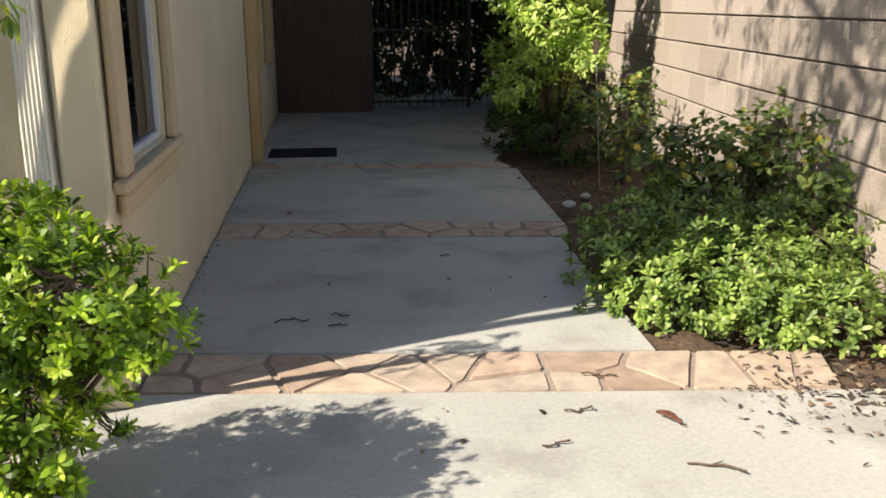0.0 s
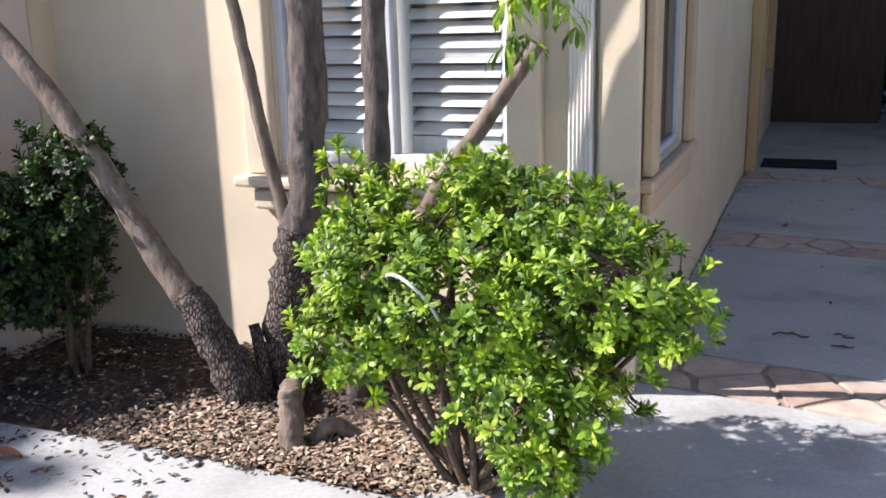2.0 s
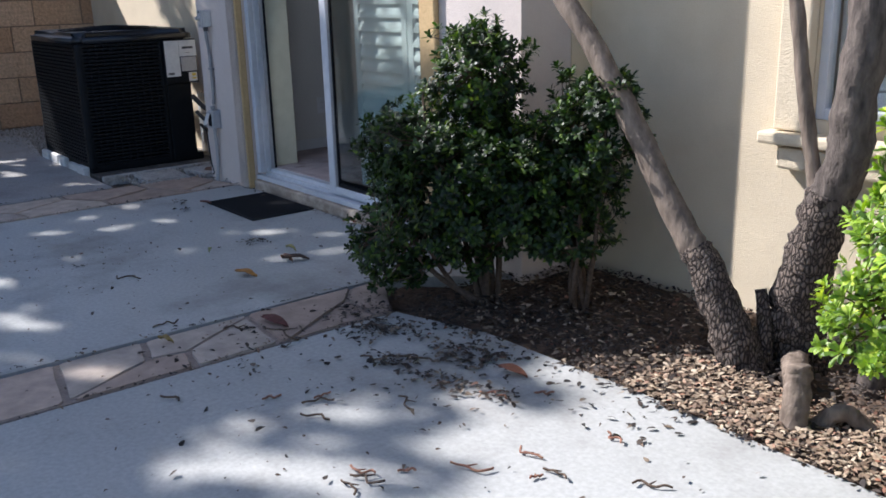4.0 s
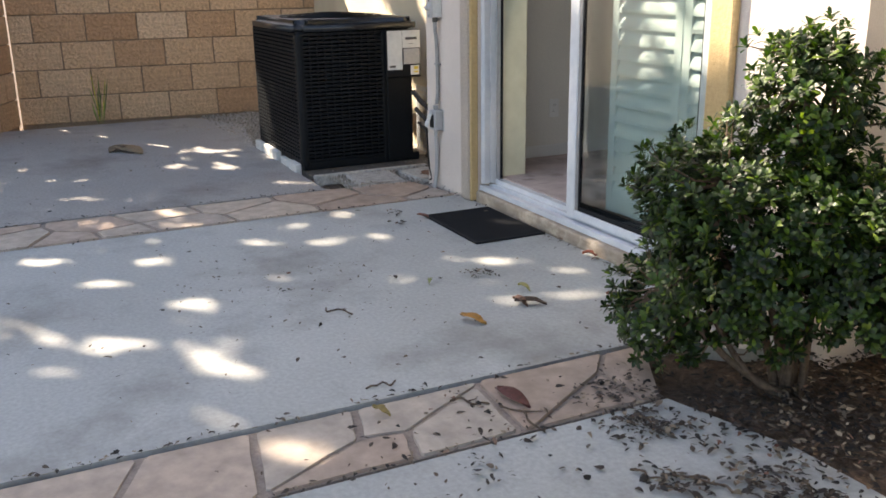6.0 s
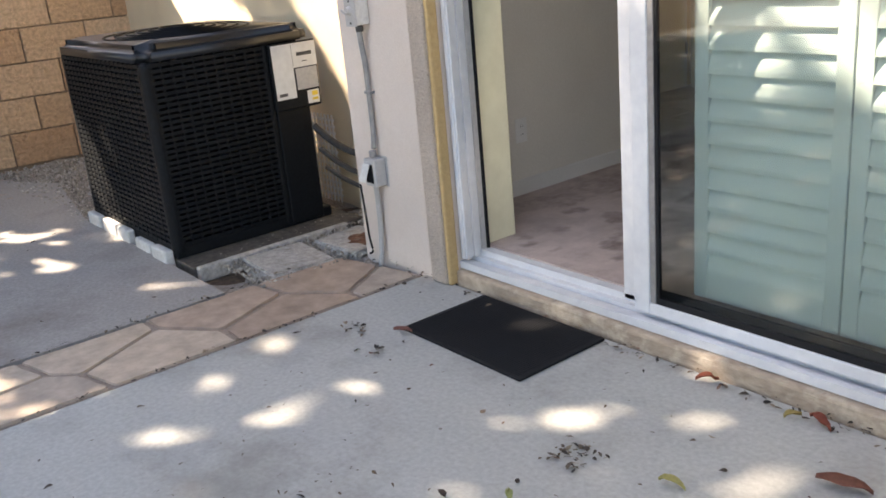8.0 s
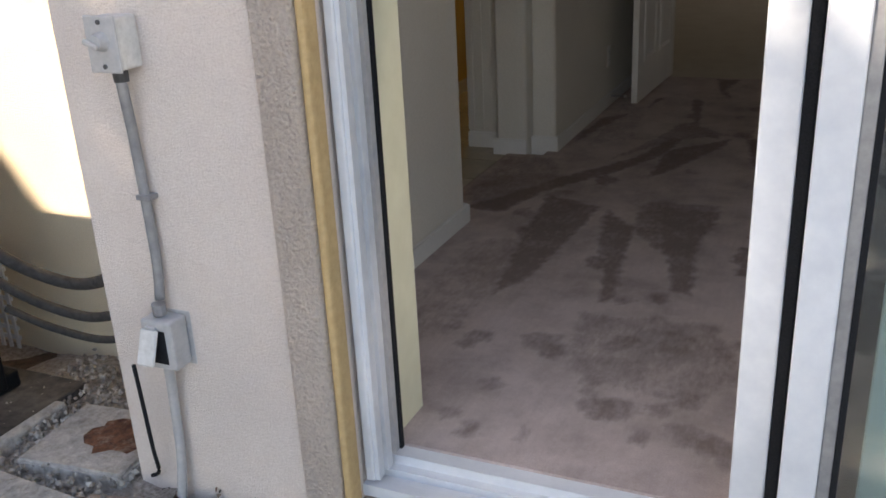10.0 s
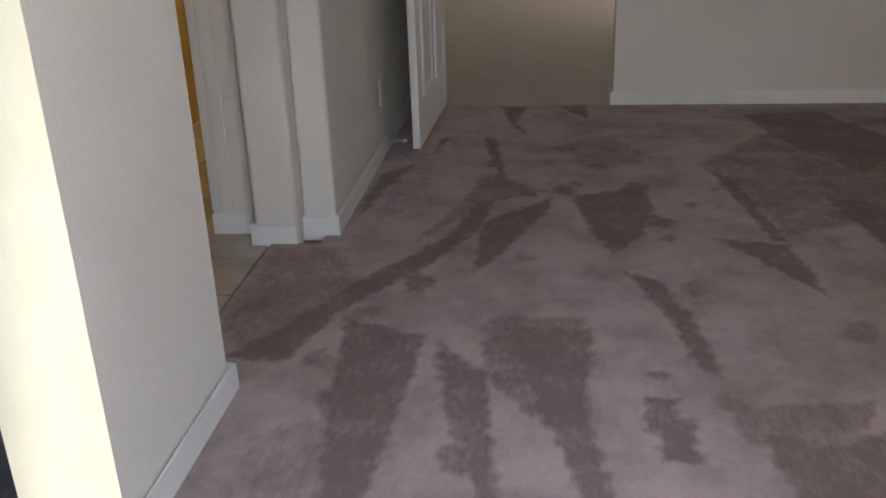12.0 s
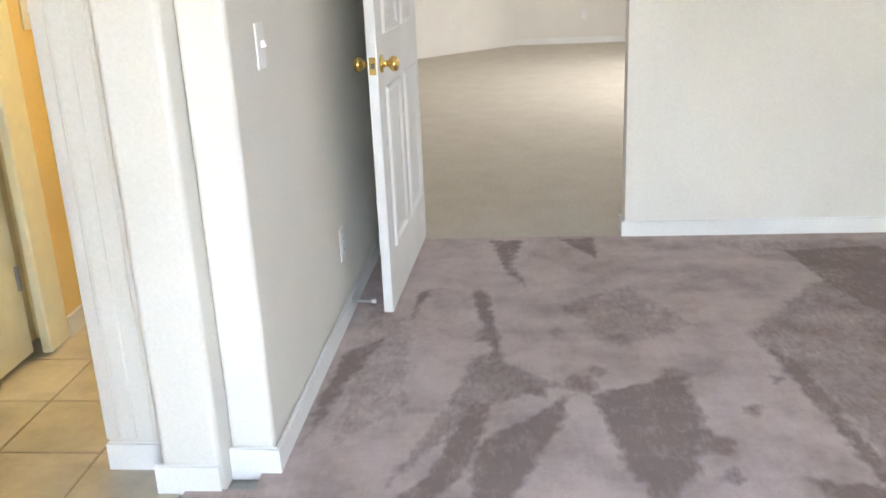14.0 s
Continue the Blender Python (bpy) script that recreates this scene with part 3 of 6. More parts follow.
part("screen_bar", boxes((-1.996, -1.986, 4.10, 4.855, 1.42, 1.435)), CONDUIT, w2)
p = part("pane", boxes((-1.99, -1.986, 4.10, 4.855, 0.772, 2.07)), GLASS_DARK, w2)
p.visible_shadow = False

# porch window and trim
w3 = tagged(base("window_3", "dim porch window with tan trim", "window"), kind="structure")
for a, b, c, d in ((8.55, 8.85, 0.0, 2.5), (10.5, 10.6, 0.7, 2.2), (9.15, 9.25, 0.7, 2.2)):
    part("window_trim", rounded_box(-1.948, -1.87, a, b, c, d, 0.012), TRIM_TAN, w3)
for a, b, c, d in ((9.25, 9.29, 0.75, 2.1), (10.46, 10.5, 0.75, 2.1), (9.85, 9.89, 0.79, 2.06), (9.29, 10.46, 0.75, 0.79), (9.29, 10.46, 2.06, 2.1)):
    part("window_frame", rounded_box(-2.02, -1.97, a, b, c, d, 0.003), WHITE_VINYL, w3)
part("pane", boxes((-2.0, -1.996, 9.29, 10.46, 0.79, 2.06)), GLASS_DARK, w3).visible_shadow = False

# downspout on the corner
ds = base("downspout", "white ribbed metal downspout on the house corner", "downspout")
bm = bmesh.new()
prof = [(-0.04, 0.0), (-0.04, -0.05)] + [(-0.04 + 0.08 * k / 12, -0.05 - (0.006 if k % 2 else 0.0)) for k in range(1, 12)] + [(0.04, -0.05), (0.04, 0.0)]
rings = [[bm.verts.new((-2.125 + x, 3.837 + y, z)) for x, y in prof] for z in (0.12, H)]
for k in range(len(prof)):
    bm.faces.new((rings[0][k], rings[0][(k + 1) % len(prof)], rings[1][(k + 1) % len(prof)], rings[1][k]))
part("pipe", bm, CREAM_GUTTER, ds)
part("bracket", rounded_box(-2.175, -2.075, 3.778, 3.838, 1.9, 1.93, 0.003), WHITE_VINYL, ds)
setting("trim_corner", rounded_box(-2.07, -1.93, 3.80, 3.837, 0.0, H - 0.005, 0.012), STUCCO, "cream stucco corner board", "trim")

# sliding glass door
d1 = tagged(base("door_1", "white vinyl sliding glass door standing half open", "sliding door"), kind="structure")
part("threshold_step", rounded_box(-7.0, -5.06, 3.445, 3.60, -0.1, 0.060, 0.012), PEELING, d1, "chipped and peeling painted concrete step")
for k, (a, b, c) in enumerate(((3.472, 3.50, 0.092), (3.50, 3.535, 0.080), (3.535, 3.56, 0.10), (3.56, 3.601, 0.124))):
    part("track", boxes((-6.998, -5.062, a, b, 0.063, c)), WHITE_VINYL, d1)
for a, b in ((-6.990, -6.968), (-5.076, -5.062)):
    part("jamb", rounded_box(a, b, 3.475, 3.60, 0.103, 2.158, 0.004), WHITE_VINYL, d1)
for k in range(3):
    part("jamb_rib", boxes((-6.968, -6.958, 3.482 + 0.042 * k, 3.506 + 0.042 * k, 0.104, 2.11)), GREY_BOX if k == 2 else WHITE_VINYL, d1)
part("weather_seal", boxes((-6.968, -6.952, 3.586, 3.600, 0.104, 2.11)), BLACK_RUBBER, d1)
part("head", rounded_box(-6.968, -5.076, 3.475, 3.60, 2.11, 2.158, 0.004), WHITE_VINYL, d1)


def door_panel(parent, x0, x1, y, bead, label):
    w, low = 0.065, 0.145
    ob = base("sash", "", "", (0, 0, 0))
    ob.parent = parent
    ob["label"] = label
    for a, b, c, d in ((x0, x0 + w, 0.105, 2.11), (x1 - w, x1, 0.105, 2.11), (x0 + w, x1 - w, 0.105, low), (x0 + w, x1 - w, 2.05, 2.11)):
        part("stile" if d - c > 1 else "rail", rounded_box(a, b, y - 0.015, y + 0.015, c, d, 0.004), WHITE_VINYL, ob)
    part("bead", rounded_box(x0 + w, x0 + w + 0.022, y - 0.011, y + 0.011, low, 2.05, 0.003), bead, ob, "narrow glazing bead")
    for a, b, c, d in ((x0 + w + 0.022, x0 + w + 0.034, low, 2.05), (x1 - w - 0.012, x1 - w, low, 2.05), (x0 + w + 0.034, x1 - w - 0.012, low, low + 0.022)):
        part("gasket", boxes((a, b, y - 0.007, y + 0.007, c, d)), BLACK_RUBBER, ob)
    g = part("pane", boxes((x0 + w + 0.034, x1 - w - 0.012, y - 0.003, y + 0.003, low + 0.022, 2.05)), GLASS_DOOR, ob)
    g.visible_shadow = False


door_panel(d1, -6.125, -5.078, 3.520, CONDUIT, "fixed glass panel")
# bead blackened here to stand for the dark interior between the stiles
door_panel(d1, -6.215, -5.20, 3.575, BLACK_RUBBER, "slid-open glass panel, dark gasket, bead black for the unlit gap")
for k, (a, b) in enumerate(((-5.985, -5.485), (-5.48, -5.065))):
    shutter_panel(a, b, 3.655, 0.15, 2.12, 0.072, SHUTTER, "pale plantation shutter closed behind the fixed door glass", 1.25, False, False)
setting("trim_slider", rounded_box(-7.013, -6.993, 3.412, 3.462, 0.0, 2.3, 0.008), TRIM_TAN, "tan painted trim beside the sliding door", "trim")
setting("trim_band", rounded_box(-7.112, -7.014, 3.402, 3.44, 0.0, 2.3, 0.014, 3), STUCCO_ROUGH, "rough beige stucco band beside the tan trim", "trim")
setting("trim_slider_east", rounded_box(-5.057, -4.93, 3.40, 3.43, 0.0, 2.3, 0.012), TRIM_TAN, "tan painted trim on the pier", "trim")

# ---- rooms ----
Z = 0.13
setting("floor_slab", boxes((-7.498, -4.40, 3.725, 4.40, -0.1, 0.10), (-8.9, -2.26, 4.402, 16.89, -0.1, 0.10)), CONCRETE, "slab under the rooms", "floor")
carpet = setting("floor", boxes((-7.40, -5.05, 3.602, 3.724, 0.101, Z), (-7.40, -4.602, 3.724, 4.002, 0.101, Z), (-7.40, -3.9, 4.002, 8.14, 0.101, Z), (-7.58, -7.402, 5.085, 6.075, 0.101, Z)), CARPET, "mauve-grey cut-pile carpet with vacuum marks", "carpet")
setting("floor_hall", boxes((-8.6, -3.9, 8.142, 16.88, 0.101, Z)), CARPET_HALL, "light beige carpet in the hall", "carpet")
grout = setting("floor_bath", boxes((-8.8, -7.582, 4.41, 8.14, 0.101, Z - 0.012)), GROUT, "beige square floor tiles with dark grout", "tile floor")
TH = 2.57
setting("wall_room_front", boxes((-7.40, -6.992, 3.724, 3.76, Z, TH), (-6.992, -5.062, 3.724, 3.76, 2.16, TH), (-5.062, -4.602, 3.724, 3.76, Z, TH)), WALL_PAINT, "inner face of the patio wall", "wall")
setting("trim_reveal", rounded_box(-7.03, -6.982, 3.602, 3.775, 0.105, 2.158, 0.006), CREAM, "cream painted reveal of the sliding door", "trim")
setting("wall_bath_side", rounded_box(-7.50, -7.402, 3.762, 5.08, Z - 0.03, TH, 0.014, 3), WALL_PAINT, "off-white painted wall with an outlet", "wall")
setting("wall_door_side", rounded_box(-7.481, -7.362, 6.165, 8.14, Z - 0.03, TH, 0.014, 3), WALL_PAINT, "off-white painted wall with switch and outlet", "wall")
setting("wall_bath_jamb", rounded_box(-7.64, -7.482, 6.08, 6.32, Z - 0.03, TH, 0.016, 3), WALL_PAINT, "white rounded bathroom door jamb", "wall")
casing = setting("trim_bath_casing", rounded_box(-7.83, -7.642, 6.19, 6.32, Z - 0.03, TH, 0.010, 2), WALL_PAINT, "cream moulded bathroom door casing", "trim")
for a, b, c in ((-7.83, -7.795, 6.183), (-7.79, -7.745, 6.186), (-7.70, -7.672, 6.186)):
    part("moulding", rounded_box(a, b, c, 6.191, Z + 0.08, TH - 0.01, 0.004, 3), WALL_PAINT, casing)
setting("wall_bath_gold_lit", boxes((-8.5, -8.385, 7.05, 8.14, Z - 0.03, TH), (-8.5, -8.385, 4.41, 6.1, Z - 0.03, TH)), WALL_GOLD_LIT, "bathroom wall with golden lamplight in its colour", "wall")
setting("wall_bath_end", boxes((-8.9, -7.482, 8.15, 8.26, Z - 0.03, TH), (-8.9, -8.5, 4.4, 8.14, Z - 0.03, TH)), WALL_GOLD_LIT, "bathroom end wall with golden lamplight in its colour", "wall")
setting("wall_far", boxes((-6.24, -3.9, 8.142, 8.26, Z - 0.02, TH), (-7.48, -7.17, 8.142, 8.26, Z - 0.02, TH), (-7.17, -6.24, 8.142, 8.26, 2.17, TH)), WALL_PAINT, "white painted wall with an open doorway", "wall")
setting("wall_room_east", boxes((-4.75, -4.602, 3.762, 4.002, Z - 0.02, TH), (-4.75, -3.9, 4.002, 4.1, Z - 0.02, TH), (-3.9, -3.8, 4.002, 16.88, Z - 0.02, TH)), WALL_PAINT, "plain bedroom wall", "wall")
setting("wall_hall_west", boxes((-8.7, -8.6, 8.262, 14.6, Z - 0.02, TH)), WALL_PAINT, "white hall wall", "wall")
bm = boxes((-6.78, -3.9, 16.45, 16.6, Z - 0.02, TH))
prism(bm, [(-6.78, 16.45), (-8.65, 14.6), (-8.75, 14.7), (-6.85, 16.6)], Z - 0.02, TH)
setting("wall_hall_end", bm, WALL_PAINT, "white angled hall walls far off", "wall")
setting("ceiling", boxes((-8.9, -4.61, 3.77, 4.0, TH, TH + 0.1), (-8.9, -3.8, 4.0, 16.88, TH, TH + 0.1)), CEILING, "white textured ceiling", "ceiling")


def skirting(name, rows, label="white painted baseboard"):
    bm = bmesh.new()
    for x0, x1, y0, y1 in rows:
        add_box(bm, x0, x1, y0, y1, Z - 0.02, Z + 0.075)
    bmesh.ops.bevel(bm, geom=[e for e in bm.edges if all(v.co.z > Z for v in e.verts)], offset=0.006, segments=2, affect="EDGES")
    setting(name, bm, PAINT_WHITE, label, "baseboard")


skirting("baseboard_bath_side", [(-7.400, -7.386, 3.775, 5.0815), (-7.50, -7.386, 5.082, 5.095)])
skirting("baseboard_door_side", [(-7.360, -7.347, 6.1635, 8.13), (-7.482, -7.347, 6.150, 6.163)])
skirting("baseboard_jamb", [(-7.652, -7.484, 6.065, 6.078)])
skirting("baseboard_far", [(-6.252, -3.9, 8.128, 8.141), (-6.254, -6.241, 8.141, 8.26)])
skirting("baseboard_room_front", [(-7.386, -7.03, 3.761, 3.774)])
skirting("baseboard_bath_wall", [(-7.83, -7.655, 6.176, 6.189), (-8.384, -8.370, 7.06, 8.13)], "tall white bathroom baseboard")
skirting("baseboard_hall", [(-6.78, -3.9, 16.43, 16.449)])


# ---- daylight inside and lamps of the rooms ----
def area(name, at, target, w, h, power, colour):
    lamp = new(name, bpy.data.lights.new(name, "AREA"))
    lamp.data.shape, lamp.data.size, lamp.data.size_y = "RECTANGLE", w, h
    lamp.data.energy, lamp.data.color = power, colour
    lamp.matrix_world = look(at, target)
    return lamp


# ---- garden walls of block ----
def block_wall(name, a, b, courses, length, height, depth, mat, joint, gap, side_gap, label, seed):
    """A wall from a to b whose face lies to the left of that way, with staggered blocks before a mortar core."""
    rnd = random.Random(seed)
    a, b = Vector(a), Vector(b)
    span = (b - a).length
    ang = math.atan2(b.y - a.y, b.x - a.x)
    m = Matrix.Translation((a.x, a.y, 0)) @ Matrix.Rotation(ang, 4, "Z")
    core = setting(name, boxes((0, span, -depth, -0.02, -0.1, courses * height)), joint, label, "wall")
    core.matrix_world = m

    def piece(w):
        bm = bmesh.new()
        add_box(bm, side_gap / 2, w - side_gap / 2, -0.03, 0.0, gap / 2, height - gap / 2)
        front = [e for e in bm.edges if all(v.co.y > -0.001 for v in e.verts)]
        bmesh.ops.bevel(bm, geom=front, offset=0.004, segments=1, affect="EDGES")
        return mesh_of(bm, "block", mat)

    full = piece(length)
    halves = {}
    for c in range(courses):
        x = -length / 2 if c % 2 else 0.0
        while x < span - 0.02:
            x0, x1 = max(x, 0), min(x + length, span)
            w = round(x1 - x0, 3)
            if abs(w - length) < 0.002:
                me = full
            else:
                if w not in halves:
                    halves[w] = piece(w)
                me = halves[w]
            ob = new("block", me)
            ob.parent = core
            ob.location = (x0, rnd.uniform(-0.002, 0.003), c * height - 0.02)
            x += length
    return core


# ---- air conditioner ----
def air_conditioner(x0, x1, y0, y1):
    zb, zt = 0.022, 0.93
    ac = base("air_conditioner", "black louvred outdoor air conditioner on a pale pad", "air conditioner", ((x0 + x1) / 2, (y0 + y1) / 2, 0))
    inv = Matrix.Translation((-(x0 + x1) / 2, -(y0 + y1) / 2, 0))

    def p(name, bm, mat, label="", smooth=False):
        ob = part(name, bm, mat, ac, label, smooth)
        ob.data.transform(inv)
        return ob

    p("core", boxes((x0 + 0.05, x1 - 0.05, y0 + 0.05, y1 - 0.05, zb, zt)), AC_BLACK)
    p("base_pan", rounded_box(x0, x1, y0, y1, zb - 0.012, zb + 0.045, 0.01), AC_BLACK)
    lid = bmesh.new()
    add_box(lid, x0 - 0.012, x1 + 0.012, y0 - 0.012, y1 + 0.012, zt, zt + 0.075)
    bmesh.ops.bevel(lid, geom=[e for e in lid.edges if abs(e.verts[0].co.z - e.verts[1].co.z) > 0.01], offset=0.07, segments=5, affect="EDGES")
    bmesh.ops.bevel(lid, geom=[e for e in lid.edges if all(v.co.z > zt + 0.05 for v in e.verts)], offset=0.035, segments=3, affect="EDGES")
    p("lid", lid, LID_BLACK, "rounded black top cover", True)
    cx, cy = (x0 + x1) / 2, (y0 + y1) / 2
    for k in range(6):
        r = 0.36 - 0.055 * k
        bm = bmesh.new()
        ring = [(cx + r * math.cos(w) * 1.05, cy + r * math.sin(w), zt + 0.078 + 0.004 * k) for w in [2 * math.pi * i / 36 for i in range(37)]]
        tube(bm, ring, [0.005] * 37, 5, cap=False)
        p("fan_guard", bm, AC_BLACK)
    split = y1 - 0.27
    for cxn, cyn in ((x1, y0), (x0, y0), (x0, y1), (x1, split)):
        p("corner_post", rounded_box(cxn - 0.062, cxn + 0.005, cyn - 0.005, cyn + 0.062, zb, zt, 0.030, 4) if cyn == y0 and cxn == x1 else rounded_box(cxn - 0.032, cxn + 0.004, cyn - 0.004, cyn + 0.032, zb, zt, 0.012) if cxn == x1 else rounded_box(cxn - 0.004, cxn + 0.032, min(cyn, y1 - 0.032), min(cyn, y1 - 0.032) + 0.036, zb, zt, 0.012), AC_BLACK)
    n = 33
    slat_s = boxes((x0 + 0.03 - cx, x1 - 0.03 - cx, -0.004, 0.028, -0.0075, 0.0075))
    for v in slat_s.verts:
        if v.co.y < 0:
            v.co.z -= 0.006
    me_s = mesh_of(slat_s, "louvre", AC_BLACK)
    slat_e = boxes((-0.028, 0.004, y0 + 0.03 - cy, split - cy, -0.0075, 0.0075))
    for v in slat_e.verts:
        if v.co.x > 0:
            v.co.z -= 0.006
    me_e = mesh_of(slat_e, "louvre", AC_BLACK)
    for k in range(n):
        z = zb + 0.06 + (zt - zb - 0.07) * k / (n - 1)
        for me, at in ((me_s, (0, y0 - cy, z)), (me_e, (x1 - cx, 0, z))):
            ob = new("louvre", me)
            ob.parent = ac
            ob.location = at
    for k in range(18):
        x = x0 + 0.06 + (x1 - x0 - 0.15) * k / 17
        p("wire_guard", boxes((x - 0.003, x + 0.003, y0 - 0.006, y0 + 0.02, zb + 0.05, zt)), AC_BLACK)
    for k in range(10):
        y = y0 + 0.09 + (split - y0 - 0.13) * k / 9
        p("wire_guard", boxes((x1 - 0.02, x1 + 0.006, y - 0.003, y + 0.003, zb + 0.05, zt)), AC_BLACK)
    p("service_panel", rounded_box(x1 - 0.03, x1 + 0.006, split + 0.03, y1 - 0.05, zb, zt - 0.01, 0.008), AC_BLACK)
    p("control_box", rounded_box(x1 + 0.006, x1 + 0.03, split + 0.02, y1 + 0.01, 0.60, zt - 0.005, 0.008), AC_BLACK)
    p("paper_sheet", boxes((x1 + 0.031, x1 + 0.032, split + 0.03, split + 0.14, 0.655, zt - 0.012)), PAPER, "white paper notice")
    p("company_label", boxes((x1 + 0.031, x1 + 0.0325, split + 0.142, y1 + 0.005, 0.80, zt - 0.012)), PAPER, "white installer label")
    p("label_print", boxes((x1 + 0.0326, x1 + 0.0332, split + 0.165, y1 - 0.02, 0.855, 0.872), (x1 + 0.0326, x1 + 0.0332, split + 0.19, y1 - 0.05, 0.825, 0.829)), INK)
    p("window_plate", rounded_box(x1 + 0.029, x1 + 0.034, split + 0.15, y1, 0.69, 0.795, 0.002), GREY_BOX, "grey plate")
    p("warning_label", boxes((x1 + 0.031, x1 + 0.0325, split + 0.20, y1 - 0.005, 0.615, 0.68)), PAPER)
    p("warning_stripe", boxes((x1 + 0.0326, x1 + 0.0332, split + 0.225, y1 - 0.012, 0.652, 0.674), (x1 + 0.0326, x1 + 0.0332, split + 0.225, y1 - 0.012, 0.630, 0.642)), YELLOW, "yellow caution stripe")
    p("notice_print", boxes((x1 + 0.0321, x1 + 0.0327, split + 0.045, split + 0.09, 0.67, 0.685)), INK)
    return ac


pad = base("concrete_pad", "dark pad with pale edge blocks under the air conditioner", "pad")
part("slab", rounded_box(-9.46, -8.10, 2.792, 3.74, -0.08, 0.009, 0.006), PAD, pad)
part("lip", rounded_box(-8.098, -8.06, 2.80, 3.62, -0.06, 0.016, 0.008), PAVER, pad, "cracked pale edge strip")
rnd = random.Random(5)
for k in range(5):
    x = -9.40 + 0.232 * k
    # sun on the pad's concrete edge is put into the blocks' pale colour
    part("edge_block", rounded_box(x, x + 0.15 + rnd.uniform(0, 0.055), 2.738 + rnd.uniform(0, 0.012), 2.786, -0.05, 0.062 + rnd.uniform(-0.015, 0.006), 0.01), FOOT, pad, "concrete edge block with sunlight in its pale colour")
air_conditioner(-9.40, -8.275, 2.79, 3.66)

# insulated pipes between the unit and the wall
for k, (y, z0, sag) in enumerate(((3.62, 0.50, 0.12), (3.64, 0.38, 0.11), (3.66, 0.28, 0.09))):
    pipe = bmesh.new()
    pts = curve_points([(-8.24, y - 0.02, z0), (-8.12, y + 0.02, z0 - sag * 0.7), (-7.95, y + 0.05, z0 - sag), (-7.78, y + 0.07, z0 - sag * 0.4), (-7.63, y + 0.08, z0 + 0.1)], 7)
    tube(pipe, pts, [0.018 - 0.003 * k] * len(pts), 8)
    ob = tagged(part("refrigerant_pipe", pipe, PIPE_FOAM, None, "", True), "dark insulated refrigerant pipe sagging to the wall", "pipe", "refrigerant pipes")
trel = base("lattice_panel", "white wire lattice leaning behind the unit", "lattice", (-8.70, 3.9, 0))
for k in range(9):
    part("bar", boxes((-0.15 + 0.036 * k, -0.136 + 0.036 * k, -0.006, 0.0, -0.03, 0.47)), WHITE_VINYL, trel)
for k in range(13):
    part("bar", boxes((-0.155, 0.155, 0.0, 0.006, 0.0 + 0.036 * k, 0.014 + 0.036 * k)), WHITE_VINYL, trel)


def stepping_stone(x0, x1, y0, y1, turn, seed, label):
    rnd = random.Random(seed)
    bm = bmesh.new()
    add_box(bm, x0 - (x0 + x1) / 2, x1 - (x0 + x1) / 2, y0 - (y0 + y1) / 2, y1 - (y0 + y1) / 2, -0.06, 0.012)
    bmesh.ops.bevel(bm, geom=bm.edges[:], offset=0.008, segments=2, affect="EDGES")
    ob = tagged(part("paver", bm, PAVER), label, "paver", "pavers by the unit")
    ob.location = ((x0 + x1) / 2, (y0 + y1) / 2, 0)
    ob.rotation_euler.z = radians(turn)


stepping_stone(-7.99, -7.66, 3.37, 3.66, 6, 1, "cracked pale concrete paver with a rust patch")
stepping_stone(-8.03, -7.68, 2.99, 3.30, -4, 2, "cracked pale concrete paver in gravel")
stepping_stone(-10.2, -9.75, 3.05, 3.35, 3, 3, "grey concrete paver in gravel")
bm = bmesh.new()
rnd = random.Random(9)
prism(bm, [(-7.775 + 0.125 * math.cos(0.35 * k) * rnd.uniform(0.6, 1.1), 3.535 + 0.10 * math.sin(0.35 * k) * rnd.uniform(0.6, 1.1)) for k in range(18)], 0.0125, 0.0155, 0.004)
tagged(part("rust_patch", bm, RUST), "flaking rusty brown patch on a paver", "stain")

# ---- electrical boxes on the pier ----
sw = base("disconnect_box", "grey weatherproof switch box on the stucco pier", "switch box", (-7.428, 3.43, 1.088))
# sunlight bounced onto the box's side is put into the body colour
part("body", rounded_box(-0.036, 0.036, -0.062, -0.001, -0.052, 0.052, 0.005), FOOT, sw, "box body, reflected sunlight in its pale colour")
part("cover", rounded_box(-0.039, 0.039, -0.068, -0.0625, -0.056, 0.056, 0.003), GREY_BOX, sw)
bm = bmesh.new()
tube(bm, [(0, -0.067, 0.006), (0, -0.072, 0.006), (0, -0.086, 0.006)], [0.021, 0.018, 0.014], 16)
part("knob", bm, GREY_BOX, sw)
lever = part("lever", rounded_box(-0.026, 0.010, -0.096, -0.087, -0.006, 0.006, 0.004), GREY_BOX, sw)
lever.rotation_euler.y = radians(25)
for z in (-0.043, 0.043):
    bm = bmesh.new()
    tube(bm, [(0, -0.067, z), (0, -0.071, z)], [0.005, 0.005], 8)
    part("screw", bm, INK, sw)
cd = base("conduit", "grey metal conduit strapped to the stucco pier", "conduit", (-7.44, 3.41, 0))
bm = bmesh.new()
pts = curve_points([(0.008, -0.012, 1.03), (0.010, -0.008, 0.95), (0.004, 0.003, 0.86), (0.006, 0.004, 0.62), (0.0, 0.0, 0.52)], 5)
tube(bm, pts, [0.0115] * len(pts), 10)
part("pipe", bm, CONDUIT, cd, "", True)
for x, z, m in ((0.008, 1.022, INK), (0.0, 0.500, CONDUIT)):
    bm = bmesh.new()
    tube(bm, [(x, -0.008, z - 0.014), (x, -0.008, z + 0.012)], [0.0155, 0.0165], 12)
    part("fitting", bm, m, cd)
